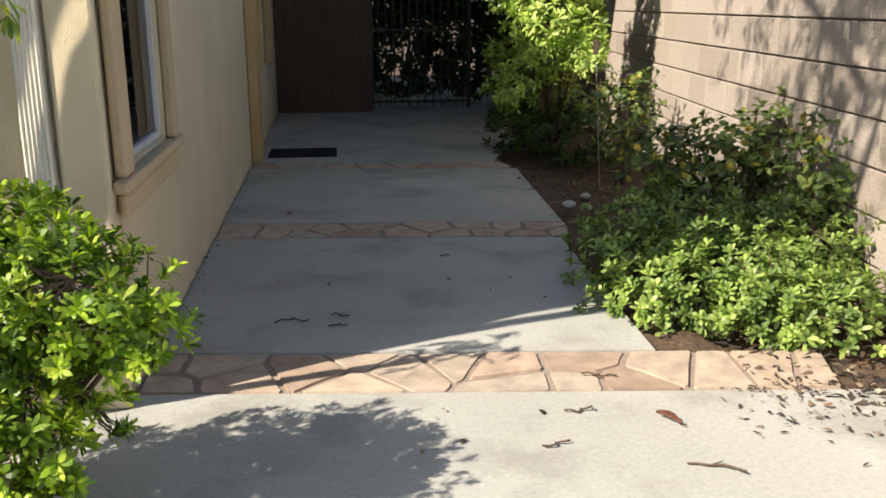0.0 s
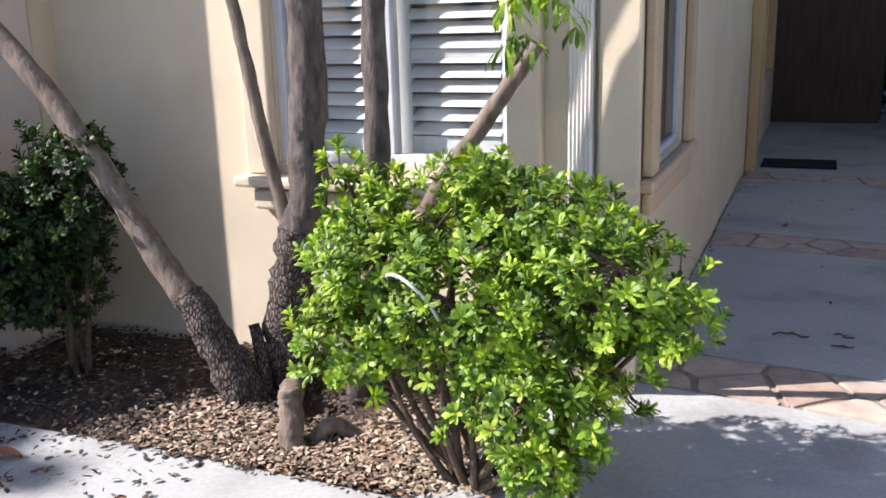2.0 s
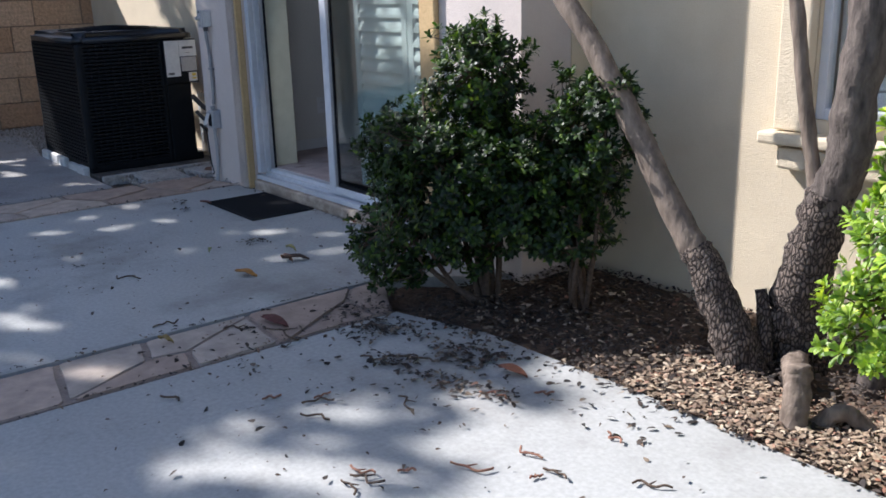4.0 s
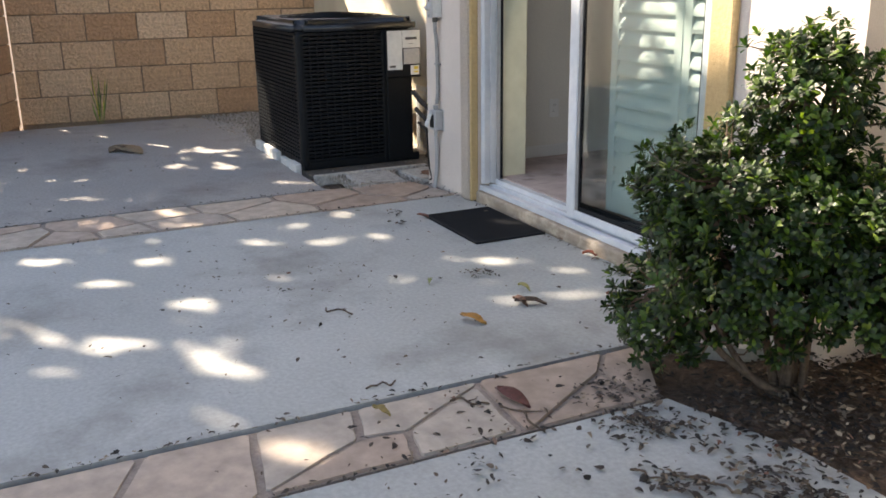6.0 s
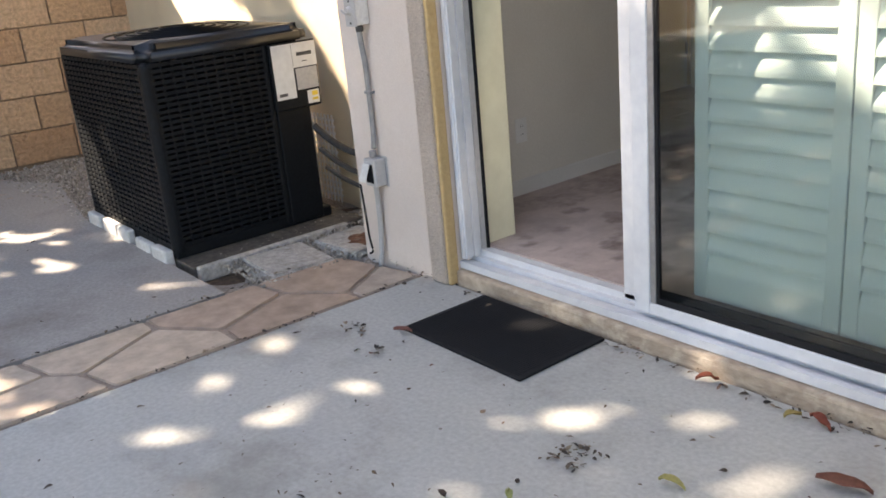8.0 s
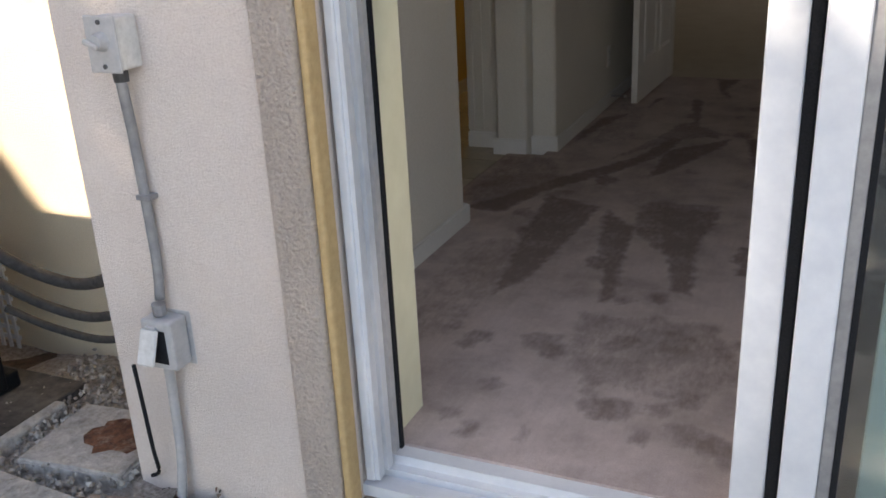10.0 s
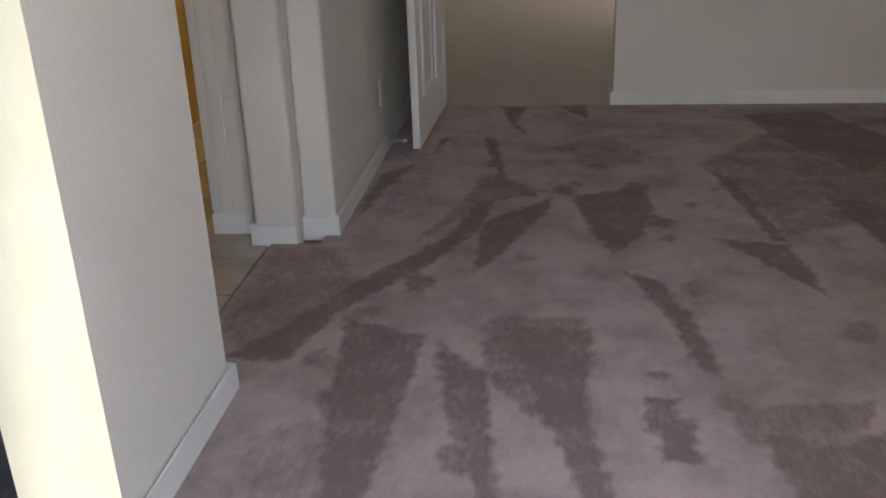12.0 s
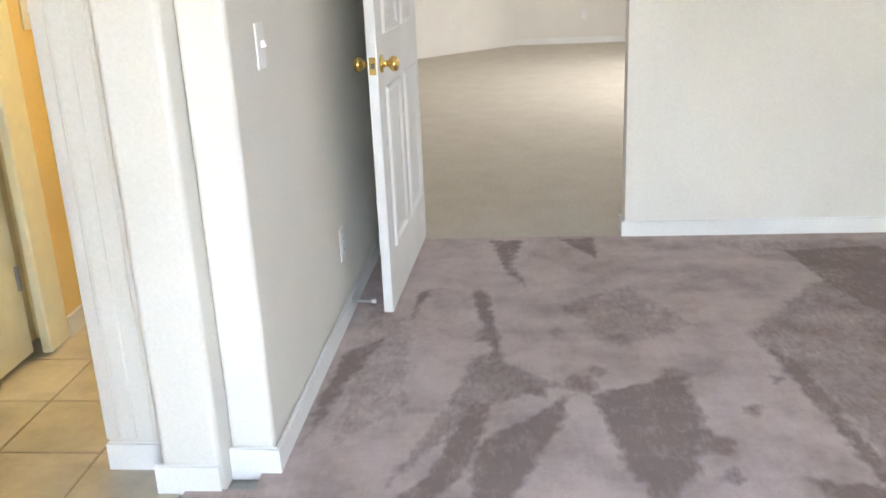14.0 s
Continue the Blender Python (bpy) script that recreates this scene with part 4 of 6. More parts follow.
part("strap", rounded_box(-0.008, 0.030, -0.011, 0.018, 0.754, 0.766, 0.002), CONDUIT, cd)
bm = bmesh.new()
pts = curve_points([(0.0, -0.01, 0.36), (-0.012, 0.0, 0.25), (-0.02, 0.0, 0.1), (-0.03, -0.012, -0.02)], 5)
tube(bm, pts, [0.012] * len(pts), 10)
part("lower_pipe", bm, GREY_BOX, cd, "pale painted lower conduit", True)
bm = bmesh.new()
pts = curve_points([(-0.075, -0.04, 0.36), (-0.08, -0.03, 0.25), (-0.085, -0.02, 0.12), (-0.10, 0.0, 0.04), (-0.125, 0.0, 0.02)], 5)
tube(bm, pts, [0.005] * len(pts), 8)
tagged(part("power_cord", bm, BLACK_RUBBER, None, "", True), "thin black cord hanging from the outlet box", "cord").location = (-7.44, 3.41, 0)
ob_ = base("outlet_box", "grey outdoor outlet box with its flap open", "outlet", (-7.435, 3.43, 0.42))
part("body", rounded_box(-0.040, 0.044, -0.058, -0.001, -0.058, 0.062, 0.006), GREY_BOX, ob_)
part("back_plate", rounded_box(-0.046, 0.054, -0.0015, 0.002, -0.064, 0.068, 0.001), GREY_BOX, ob_)
fl = part("flap", rounded_box(-0.026, 0.022, -0.006, 0.0, -0.082, 0.0, 0.004), FOOT, ob_, "lifted pale cover flap")
fl.location = (-0.008, -0.061, 0.042)
fl.rotation_euler.x = radians(-22)
part("hinge", rounded_box(-0.022, 0.006, -0.066, -0.057, 0.040, 0.050, 0.002), GREY_BOX, ob_)
part("socket", rounded_box(-0.026, 0.026, -0.0605, -0.058, -0.042, 0.040, 0.001), BLACK_RUBBER, ob_)

# ---- doormat ----
mat_ = base("doormat", "black ribbed rubber doormat on the concrete", "doormat", (-6.495, 3.222, 0.0))
part("mat_body", rounded_box(-0.31, 0.31, -0.20, 0.20, 0.001, 0.011, 0.003), BLACK_RUBBER, mat_)
for k in range(38):
    y = -0.185 + 0.01 * k
    part("rib", boxes((-0.29, 0.29, y, y + 0.005, 0.011, 0.0135)), BLACK_RUBBER, mat_)

# ---- rooms: door, plates, tiles, marks ----
def panel_door(at, turn, width, height, label):
    d = tagged(base("door_2", label, "door", at), kind="structure")
    d.rotation_euler.z = radians(turn)
    t = 0.018
    part("leaf", rounded_box(-t, t, 0, width, 0.0, height, 0.003), PAINT_WHITE, d)
    st, mid = 0.115, 0.10
    cols = ((st, (width - mid) / 2), ((width + mid) / 2, width - st))
    rows = ((0.22, 0.82), (1.0, 1.60), (1.72, 1.93))
    for s in (-1, 1):
        for y0, y1 in cols:
            for z0, z1 in rows:
                bm = bmesh.new()
                x = s * t
                outer = [(y0, z0), (y1, z0), (y1, z1), (y0, z1)]
                loops = []
                for inset, h in ((0.0, 0.0005), (0.007, 0.010), (0.018, 0.010), (0.032, 0.001), (0.062, 0.007)):
                    loops.append([bm.verts.new((x + s * h, y + (inset if y == y0 else -inset), z + (inset if z == z0 else -inset))) for y, z in outer])
                for l0, l1 in zip(loops, loops[1:]):
                    for k in range(4):
                        bm.faces.new((l0[k], l0[(k + 1) % 4], l1[(k + 1) % 4], l1[k]))
                bm.faces.new(loops[-1])
                part("panel", bm, PAINT_WHITE, d)
    kz, ky = 0.905, 0.065
    for s in (-1, 1):
        bm = bmesh.new()
        pts = [(s * (t + o), ky, kz) for o in (0.0, 0.006, 0.008, 0.026, 0.030, 0.040, 0.052, 0.060, 0.063)]
        tube(bm, pts, [0.032, 0.030, 0.013, 0.011, 0.018, 0.027, 0.027, 0.018, 0.006], 18)
        part("knob", bm, BRASS, d, "polished brass knob", True)
    part("latch_plate", boxes((-0.012, 0.012, -0.0015, 0.0, kz - 0.03, kz + 0.03)), BRASS, d, "brass latch plate")
    part("latch", rounded_box(-0.006, 0.006, -0.010, -0.0014, kz - 0.009, kz + 0.009, 0.002), INK, d)
    for z in (0.2, 1.0, 1.8):
        part("hinge", rounded_box(-t - 0.004, -t + 0.002, width - 0.006, width + 0.006, z - 0.045, z + 0.045, 0.002), BRASS, d)
    return d


panel_door((-7.205, 7.205, 0.148), -2.0, 0.915, 2.0, "open white six-panel interior door with brass knobs")
stp = base("door_stop", "small spring door stop on the baseboard", "door stop", (-7.347, 7.24, 0.18))
bm = bmesh.new()
tube(bm, [(0, 0, 0), (0.075, 0, 0)], [0.006, 0.006], 8)
part("spring", bm, CONDUIT, stp)
bm = bmesh.new()
tube(bm, [(0.075, 0, 0), (0.09, 0, 0)], [0.009, 0.009], 8)
part("tip", bm, PAINT_WHITE, stp)


def wall_plate(name, at, turn, kind, label):
    e = base(name, label, "switch" if kind == "switch" else "outlet", at)
    e.rotation_euler.z = radians(turn)
    part("plate", rounded_box(0.0005, 0.006, -0.036, 0.036, -0.058, 0.058, 0.002), PAINT_WHITE, e)
    if kind == "switch":
        tg = part("toggle", rounded_box(0.004, 0.02, -0.005, 0.005, -0.008, 0.010, 0.002), PAINT_WHITE, e)
        tg.rotation_euler.y = radians(-18)
    else:
        for z in (-0.02, 0.02):
            r = part("receptacle", rounded_box(0.0055, 0.008, -0.017, 0.017, z - 0.014, z + 0.014, 0.001), PAINT_WHITE, e)
            for y in (-0.006, 0.006):
                part("slot", boxes((0.0079, 0.0083, y - 0.001, y + 0.001, z - 0.004, z + 0.006)), INK, r)
    return e


wall_plate("light_switch", (-7.362, 6.41, 1.212), 0, "switch", "white toggle switch plate on the wall")
wall_plate("wall_outlet", (-7.362, 7.20, 0.42), 0, "outlet", "white outlet plate low on the wall")
wall_plate("wall_outlet", (-7.402, 4.23, 0.44), 0, "outlet", "cream outlet plate low on the wall")
wall_plate("light_switch", (-5.86, 8.142, 1.27), -90, "switch", "white switch plate beside the doorway")
wall_plate("wall_outlet", (-5.87, 16.45, 0.50), -90, "outlet", "white outlet on the far hall wall")
wall_plate("wall_outlet", (-7.55, 15.69, 0.50), -45, "outlet", "white outlet on the angled hall wall")

# bathroom closet door and casing
cd2 = tagged(base("door_3", "cream bathroom door in its white casing", "door"), kind="structure")
part("casing", rounded_box(-8.40, -8.362, 6.90, 7.04, Z, 2.2, 0.008), CREAM, cd2)
part("leaf", rounded_box(-8.46, -8.425, 6.12, 6.895, Z + 0.01, 2.16, 0.003), CREAM, cd2)
for z in (0.42, 1.2, 1.95):
    part("hinge", rounded_box(-8.425, -8.415, 6.872, 6.89, z - 0.045, z + 0.045, 0.002), CONDUIT, cd2)
wall_plate("light_switch", (-8.384, 7.18, 1.28), 0, "switch", "switch plate on the golden bathroom wall")

# carpet brushed against the pile by the vacuum
MARKS = []


def mark(*pts, full=1.0, rim=0.028):
    """A swath of carpet whose pile lies the other way; full says how far it is brushed, rim how wide its frayed edge is."""
    MARKS.append((pts, full, rim))


def brushed_pile(step=0.0125):
    """All the swaths as one thin sheet on the carpet, with their wear at each point."""
    gx, gy = np.meshgrid(np.arange(-7.575, -4.1, step), np.arange(3.66, 8.13, step), indexing="ij")
    wx = gx + 0.010 * np.sin(gx * 61 + 3 * np.sin(gy * 23)) * np.sin(gy * 47)
    wy = gy + 0.010 * np.sin(gy * 53 + 3 * np.sin(gx * 29)) * np.sin(gx * 41)
    wear = np.zeros(gx.shape)
    for pts, full, rim in MARKS:
        inside = np.zeros(gx.shape, bool)
        dist = np.full(gx.shape, 9.0)
        for k in range(len(pts)):
            (ax, ay), (bx, by) = pts[k - 1], pts[k]
            if ay != by:
                inside ^= ((ay > wy) != (by > wy)) & (wx < (bx - ax) * (wy - ay) / (by - ay) + ax)
            u = np.clip(((wx - ax) * (bx - ax) + (wy - ay) * (by - ay)) / ((bx - ax) ** 2 + (by - ay) ** 2), 0, 1)
            dist = np.minimum(dist, np.hypot(wx - ax - u * (bx - ax), wy - ay - u * (by - ay)))
        depth = np.clip(np.where(inside, dist, -dist) / rim + 0.5, 0, 1)
        wear = np.maximum(wear, depth * full)
    wear[(gx < -7.39) & ((gy < 5.1) | (gy > 6.06))] = 0
    wear[(gx < -7.35) & (gy > 6.14)] = 0
    keep = (wear[:-1, :-1] > 0) | (wear[1:, :-1] > 0) | (wear[1:, 1:] > 0) | (wear[:-1, 1:] > 0)
    ids = np.arange(gx.size).reshape(gx.shape)
    faces = np.stack([ids[:-1, :-1][keep], ids[1:, :-1][keep], ids[1:, 1:][keep], ids[:-1, 1:][keep]], 1)
    used, back = np.unique(faces, return_inverse=True)
    co = np.stack([gx.ravel()[used], gy.ravel()[used], np.full(len(used), Z + 0.0012)], 1)
    me = bpy.data.meshes.new("brushed_pile")
    me.from_pydata(co.tolist(), [], back.reshape(-1, 4).tolist())
    w = wear.ravel()[used]
    lay = me.color_attributes.new("wear", "FLOAT_COLOR", "POINT")
    lay.data.foreach_set("color", np.stack([w, w, w, np.ones(len(w))], 1).ravel())
    me.materials.append(CARPET_DARK)
    ob = new("brushed_pile", me)
    ob.parent = carpet
    tagged(ob, "darker brushed vacuum swaths in the pile", kind="stuff")


mark((-7.2, 5.5), (-6.93, 5.39), (-6.99, 4.62), (-7.06, 4.43))
mark((-6.91, 5.37), (-6.76, 5.21), (-6.68, 4.54), (-6.71, 4.49))
mark((-6.74, 5.47), (-6.47, 5.45), (-6.50, 5.05), (-6.46, 4.63), (-6.52, 4.65), (-6.62, 5.02))
mark((-6.35, 5.01), (-6.25, 5.02), (-6.28, 4.83), (-6.36, 4.83))
mark((-7.49, 5.24), (-7.36, 5.45), (-7.22, 5.74), (-6.96, 6.14), (-6.87, 6.55), (-6.8, 6.54), (-6.85, 6.18), (-7.0, 5.88), (-7.19, 5.57), (-7.31, 5.22))
mark((-6.85, 6.28), (-6.56, 6.6), (-6.6, 6.42), (-6.75, 6.0), (-6.84, 5.82))
mark((-6.51, 6.59), (-6.22, 6.72), (-6.19, 6.46), (-6.27, 6.16), (-6.38, 5.99), (-6.45, 6.21))
mark((-6.36, 5.87), (-6.25, 5.79), (-6.18, 5.53), (-6.16, 5.19), (-6.21, 5.24), (-6.27, 5.56))
mark((-6.02, 6.15), (-5.78, 6.1), (-5.76, 5.68), (-5.71, 5.58), (-5.82, 5.78))
mark((-5.92, 6.94), (-5.83, 6.83), (-5.78, 6.14), (-5.83, 6.12))
mark((-6.91, 7.47), (-6.85, 7.47), (-6.77, 6.81), (-6.8, 6.76))
mark((-6.86, 8.10), (-6.71, 8.10), (-6.75, 7.76), (-6.68, 7.45), (-6.78, 7.68))
mark((-6.55, 8.1), (-6.38, 8.12), (-6.39, 7.81))
mark((-7.13, 7.12), (-7.12, 7.45), (-7.06, 7.48))
mark((-7.18, 7.05), (-7.23, 6.79), (-7.26, 6.69), (-7.32, 6.29), (-7.34, 6.57), (-7.31, 6.89))
mark((-6.12, 4.97), (-5.96, 4.93), (-5.83, 4.99), (-5.95, 4.38), (-6.05, 4.41), (-6.09, 4.67))
mark((-5.6, 7.9), (-5.2, 7.95), (-4.9, 7.2), (-5.3, 6.9), (-5.5, 7.3))
mark((-5.55, 6.6), (-5.3, 6.5), (-5.1, 5.9), (-5.4, 5.6))


def scuffs(cx, cy, rx, ry, count, seed):
    """Small footprints and smudges in the pile."""
    r = random.Random(seed)
    for k in range(count):
        x, y = r.gauss(cx, rx), r.gauss(cy, ry)
        s = r.uniform(0.03, 0.075)
        w0 = r.uniform(0, 6.28)
        pts = []
        for i in range(7):
            w = w0 + 2 * math.pi * i / 7
            q = s * r.uniform(0.5, 1.2)
            pts.append((x + q * math.cos(w), y + q * 1.2 * math.sin(w)))
        if all(-7.3 < p[0] < -4 and 3.65 < p[1] < 8.05 for p in pts):
            mark(*pts, full=r.uniform(0.55, 0.95), rim=0.03)


mark((-6.91, 5.31), (-6.86, 5.31), (-6.74, 4.88), (-6.82, 4.88))
mark((-6.80, 5.40), (-6.76, 5.52), (-6.48, 5.53), (-6.51, 5.29), (-6.56, 5.09), (-6.63, 4.96), (-6.77, 5.19), full=0.8, rim=0.04)
mark((-7.55, 5.39), (-7.56, 6.02), (-7.34, 6.05), (-7.16, 5.73), (-7.29, 5.31), (-7.38, 5.2), full=0.62, rim=0.06)
mark((-5.96, 7.02), (-5.6, 7.5), (-4.81, 7.94), (-4.6, 7.2), (-5.38, 6.35), (-5.79, 6.16), (-5.83, 6.66), full=0.68, rim=0.06)
mark((-5.9, 8.05), (-4.2, 8.08), (-4.3, 7.7), (-5.7, 7.75), full=0.5, rim=0.06)
mark((-6.37, 5.1), (-6.28, 5.1), (-6.3, 4.94), (-6.39, 4.94))
mark((-6.17, 5.06), (-5.82, 5.11), (-5.9, 4.9), (-6.17, 4.9), full=0.75, rim=0.03)
mark((-7.08, 6.03), (-6.95, 6.5), (-6.86, 6.9), (-6.58, 6.65), (-6.84, 6.5), full=0.7, rim=0.03)
mark((-7.3, 4.9), (-7.1, 5.0), (-7.05, 4.3), (-7.2, 3.85), (-7.32, 3.9), full=0.5, rim=0.06)
mark((-6.75, 4.42), (-6.35, 4.45), (-6.2, 4.15), (-6.45, 3.98), (-6.7, 4.05), full=0.6, rim=0.06)
mark((-6.6, 7.3), (-6.3, 7.5), (-6.1, 7.1), (-6.4, 6.9), full=0.55, rim=0.05)
mark((-7.25, 6.25), (-7.05, 6.5), (-7.1, 7.1), (-7.3, 7.4), full=0.5, rim=0.05)


scuffs(-6.5, 4.18, 0.2, 0.13, 26, 1)
scuffs(-6.42, 3.88, 0.12, 0.07, 9, 2)
scuffs(-6.85, 3.8, 0.08, 0.1, 7, 3)
scuffs(-6.3, 5.9, 0.5, 0.6, 16, 4)
scuffs(-6.4, 4.5, 0.35, 0.25, 14, 5)
scuffs(-7.2, 5.5, 0.12, 0.25, 10, 6)
scuffs(-6.5, 6.9, 0.4, 0.3, 12, 7)

brushed_pile()

# bathroom floor tiles
for i in range(4):
    for j in range(12):
        x, y = -7.59 - 0.305 * (i + 1), 4.43 + 0.305 * j
        bm = bmesh.new()
        prism(bm, [(x + 0.003, y + 0.003), (x + 0.302, y + 0.003), (x + 0.302, y + 0.302), (x + 0.003, y + 0.302)], Z - 0.02, Z - 0.008, 0.002)
        part("tile", bm, TILE, grout)

# slider daylight, two unseen fill lamps added without windows, the bathroom's lamp
area("slider_daylight", (-6.54, 3.625, 1.2), (-6.1, 6.0, 0.4), 0.62, 1.8, 0.58, (1.0, 0.96, 0.90))
area("room_fill_lamp", (-3.93, 5.8, 1.5), (-6.5, 6.3, 0.7), 1.6, 1.3, 0.14, (0.95, 0.95, 1.0))
area("hall_fill_lamp", (-3.93, 12.6, 1.5), (-6.5, 12.4, 0.3), 2.6, 1.5, 3.8, (0.97, 0.97, 1.0))
lamp = base("bath_ceiling_light", "warm round bathroom ceiling light", "ceiling light", (-8.05, 7.35, TH))
bm = bmesh.new()
tube(bm, [(0, 0, 0), (0, 0, -0.03), (0, 0, -0.07), (0, 0, -0.085)], [0.16, 0.16, 0.12, 0.05], 20)
bulb, bn, bl, bb = material("lamp_glass", 0.4)
bb.inputs["Emission Color"].default_value = (1.0, 0.78, 0.38, 1)
bb.inputs["Emission Strength"].default_value = 1.3
part("shade", bm, bulb, lamp, "glowing warm glass shade", True)


# ---- plants ----
def lobe_points(lobes, count, rnd, seed, shell=0.62):
    """Points in the outer shells of ellipsoid lobes, with an uneven outline; each with its way out."""
    vol = [a[3] * a[4] * a[5] for a in lobes]
    out = []
    for cx, cy, cz, rx, ry, rz in [lobes[k] for k in rnd.choices(range(len(lobes)), [v ** 0.7 for v in vol], k=count)]:
        d = Vector((rnd.gauss(0, 1), rnd.gauss(0, 1), rnd.gauss(0.15, 1))).normalized()
        bump_ = 1 + 0.45 * noise.noise(d * 2.6 + Vector((seed + cx * 3, cy * 3, cz * 3)))
        r = (shell + (1 - shell) * rnd.random() ** 0.6) * bump_
        at = Vector((cx + d.x * rx * r, cy + d.y * ry * r, cz + d.z * rz * r))
        out.append((at, d))
    return out


def shrub(name, label, category, foot, lobes, count, leaf_mat, seed, leaf=(0.045, 0.016), per=9, stems=9, stem_r=0.012, floor_z=0.03, group="", spread=1.0, shell=0.62):
    """A shrub: stems fanning from its foot, twigs to the leaf rosettes, and the foliage."""
    rnd = random.Random(seed)
    sh = base(name, label, category, foot, group)
    foot = Vector(foot)
    lv = Leaves()
    pts = [(a, d) for a, d in lobe_points(lobes, count, rnd, seed, shell) if a.z > floor_z]
    hubs = []
    for k in range(stems):
        c = lobes[k % len(lobes)]
        tip = Vector((c[0] + rnd.uniform(-0.5, 0.5) * c[3], c[1] + rnd.uniform(-0.5, 0.5) * c[4], c[2] + rnd.uniform(-0.1, 0.55) * c[5]))
        st = foot + Vector((rnd.uniform(-0.06, 0.06), rnd.uniform(-0.06, 0.06), -0.05))
        midp = st.lerp(tip, 0.5) + Vector((rnd.uniform(-0.05, 0.05), rnd.uniform(-0.05, 0.05), -0.04))
        line = curve_points([st, midp, tip], 4)
        bm = bmesh.new()
        tube(bm, [p - foot for p in line], [stem_r * (1 - 0.6 * i / (len(line) - 1)) for i in range(len(line))], 6, 0.12, seed + k)
        part("stem", bm, TWIG, sh, "", True)
        hubs += line[3:]
    tw = bmesh.new()
    for k, (a, d) in enumerate(pts):
        axis = (d * 0.8 + Vector((rnd.uniform(-0.4, 0.4), rnd.uniform(-0.4, 0.4), 0.65))).normalized()
        lv.rosette(a - foot, axis, rnd, per + rnd.randint(-2, 2), leaf[0] * rnd.uniform(0.8, 1.15), leaf[1], spread)
        if k % 3 == 0:
            h = min(hubs, key=lambda q: (q - a).length_squared)
            m = h.lerp(a, 0.55) + Vector((0, 0, -0.02))
            tube(tw, [h - foot, m - foot, a - foot], [0.004, 0.003, 0.002], 3, cap=False)
    tagged(part("branchwork", tw, TWIG, sh), kind="stuff")
    f = new("foliage", lv.mesh("foliage", leaf_mat))
    f.parent = sh
    tagged(f, kind="stuff")
    return sh


shrub("bush", "bright green rounded bush with dense leaf rosettes", "bush", (-2.22, 3.06, 0.0),
      [(-2.24, 3.05, 0.58, 0.40, 0.36, 0.25), (-2.50, 3.0, 0.64, 0.20, 0.24, 0.18), (-2.05, 3.05, 0.78, 0.26, 0.24, 0.13), (-1.86, 3.0, 0.62, 0.25, 0.26, 0.19), (-1.70, 2.98, 0.56, 0.12, 0.14, 0.10),
       (-2.54, 2.96, 0.44, 0.20, 0.22, 0.13), (-2.02, 2.92, 0.38, 0.28, 0.22, 0.16), (-2.60, 3.02, 0.84, 0.07, 0.08, 0.12), (-2.44, 3.0, 0.84, 0.08, 0.08, 0.08), (-1.98, 2.85, 0.20, 0.13, 0.14, 0.10), (-2.2, 3.0, 0.90, 0.12, 0.12, 0.06)],
      1750, LEAF_BRIGHT, 21, (0.037, 0.0122), 12, 18, 0.013, shell=0.45)
shrub("bush", "green bush with shade-darkened glossy leaves by the sliding door", "bush", (-4.28, 3.2, 0.0),
      [(-4.38, 3.08, 0.52, 0.36, 0.35, 0.38), (-4.30, 3.12, 0.92, 0.19, 0.2, 0.20), (-4.56, 2.97, 0.60, 0.24, 0.22, 0.19), (-4.60, 2.94, 0.24, 0.24, 0.22, 0.18), (-4.33, 3.14, 1.03, 0.06, 0.06, 0.08), (-4.12, 3.16, 0.50, 0.22, 0.2, 0.30)],
      2100, LEAF_MID_SHADED, 22, (0.036, 0.0135), 11, 10, 0.016, shell=0.5)
shrub("bush", "small shade-darkened green bush against the yellow stucco", "bush", (-3.98, 3.34, 0.0),
      [(-3.90, 3.32, 0.70, 0.22, 0.2, 0.24), (-3.98, 3.30, 0.52, 0.2, 0.18, 0.2), (-3.80, 3.30, 0.84, 0.11, 0.11, 0.11), (-4.0, 3.28, 0.34, 0.2, 0.16, 0.16)], 800, LEAF_MID_SHADED, 23, (0.036, 0.013), 11, 6, 0.012)
shrub("ground_cover", "lush bright green low ground cover in the wall bed", "ground cover", (0.5, 4.5, 0.0),
      [(0.45, 4.5, 0.10, 0.50, 0.42, 0.27), (0.78, 4.75, 0.16, 0.36, 0.40, 0.28), (0.12, 4.55, 0.06, 0.30, 0.30, 0.22), (0.62, 4.2, 0.06, 0.36, 0.25, 0.2)],
      1500, LEAF_COVER, 24, (0.046, 0.017), 9, 8, 0.006, 0.0)
shrub("ground_cover", "shaded green low ground cover beside the path", "ground cover", (0.2, 5.3, 0.0),
      [(0.10, 4.95, 0.08, 0.28, 0.35, 0.24), (0.42, 5.35, 0.10, 0.4, 0.4, 0.24), (0.7, 5.6, 0.15, 0.4, 0.4, 0.25)], 380, LEAF_COVER, 25, (0.06, 0.022), 8, 6, 0.006, 0.0)
shrub("rose_bush", "sparse rose bush with thin canes before the garden wall", "bush", (0.95, 5.75, 0.0),
      [(0.85, 5.7, 0.45, 0.36, 0.34, 0.26), (1.12, 5.6, 0.50, 0.22, 0.3, 0.28), (0.6, 5.9, 0.40, 0.26, 0.3, 0.24)], 260, LEAF_ROSE, 26, (0.06, 0.034), 5, 14, 0.007, 0.05, "", 1.3, 0.3)
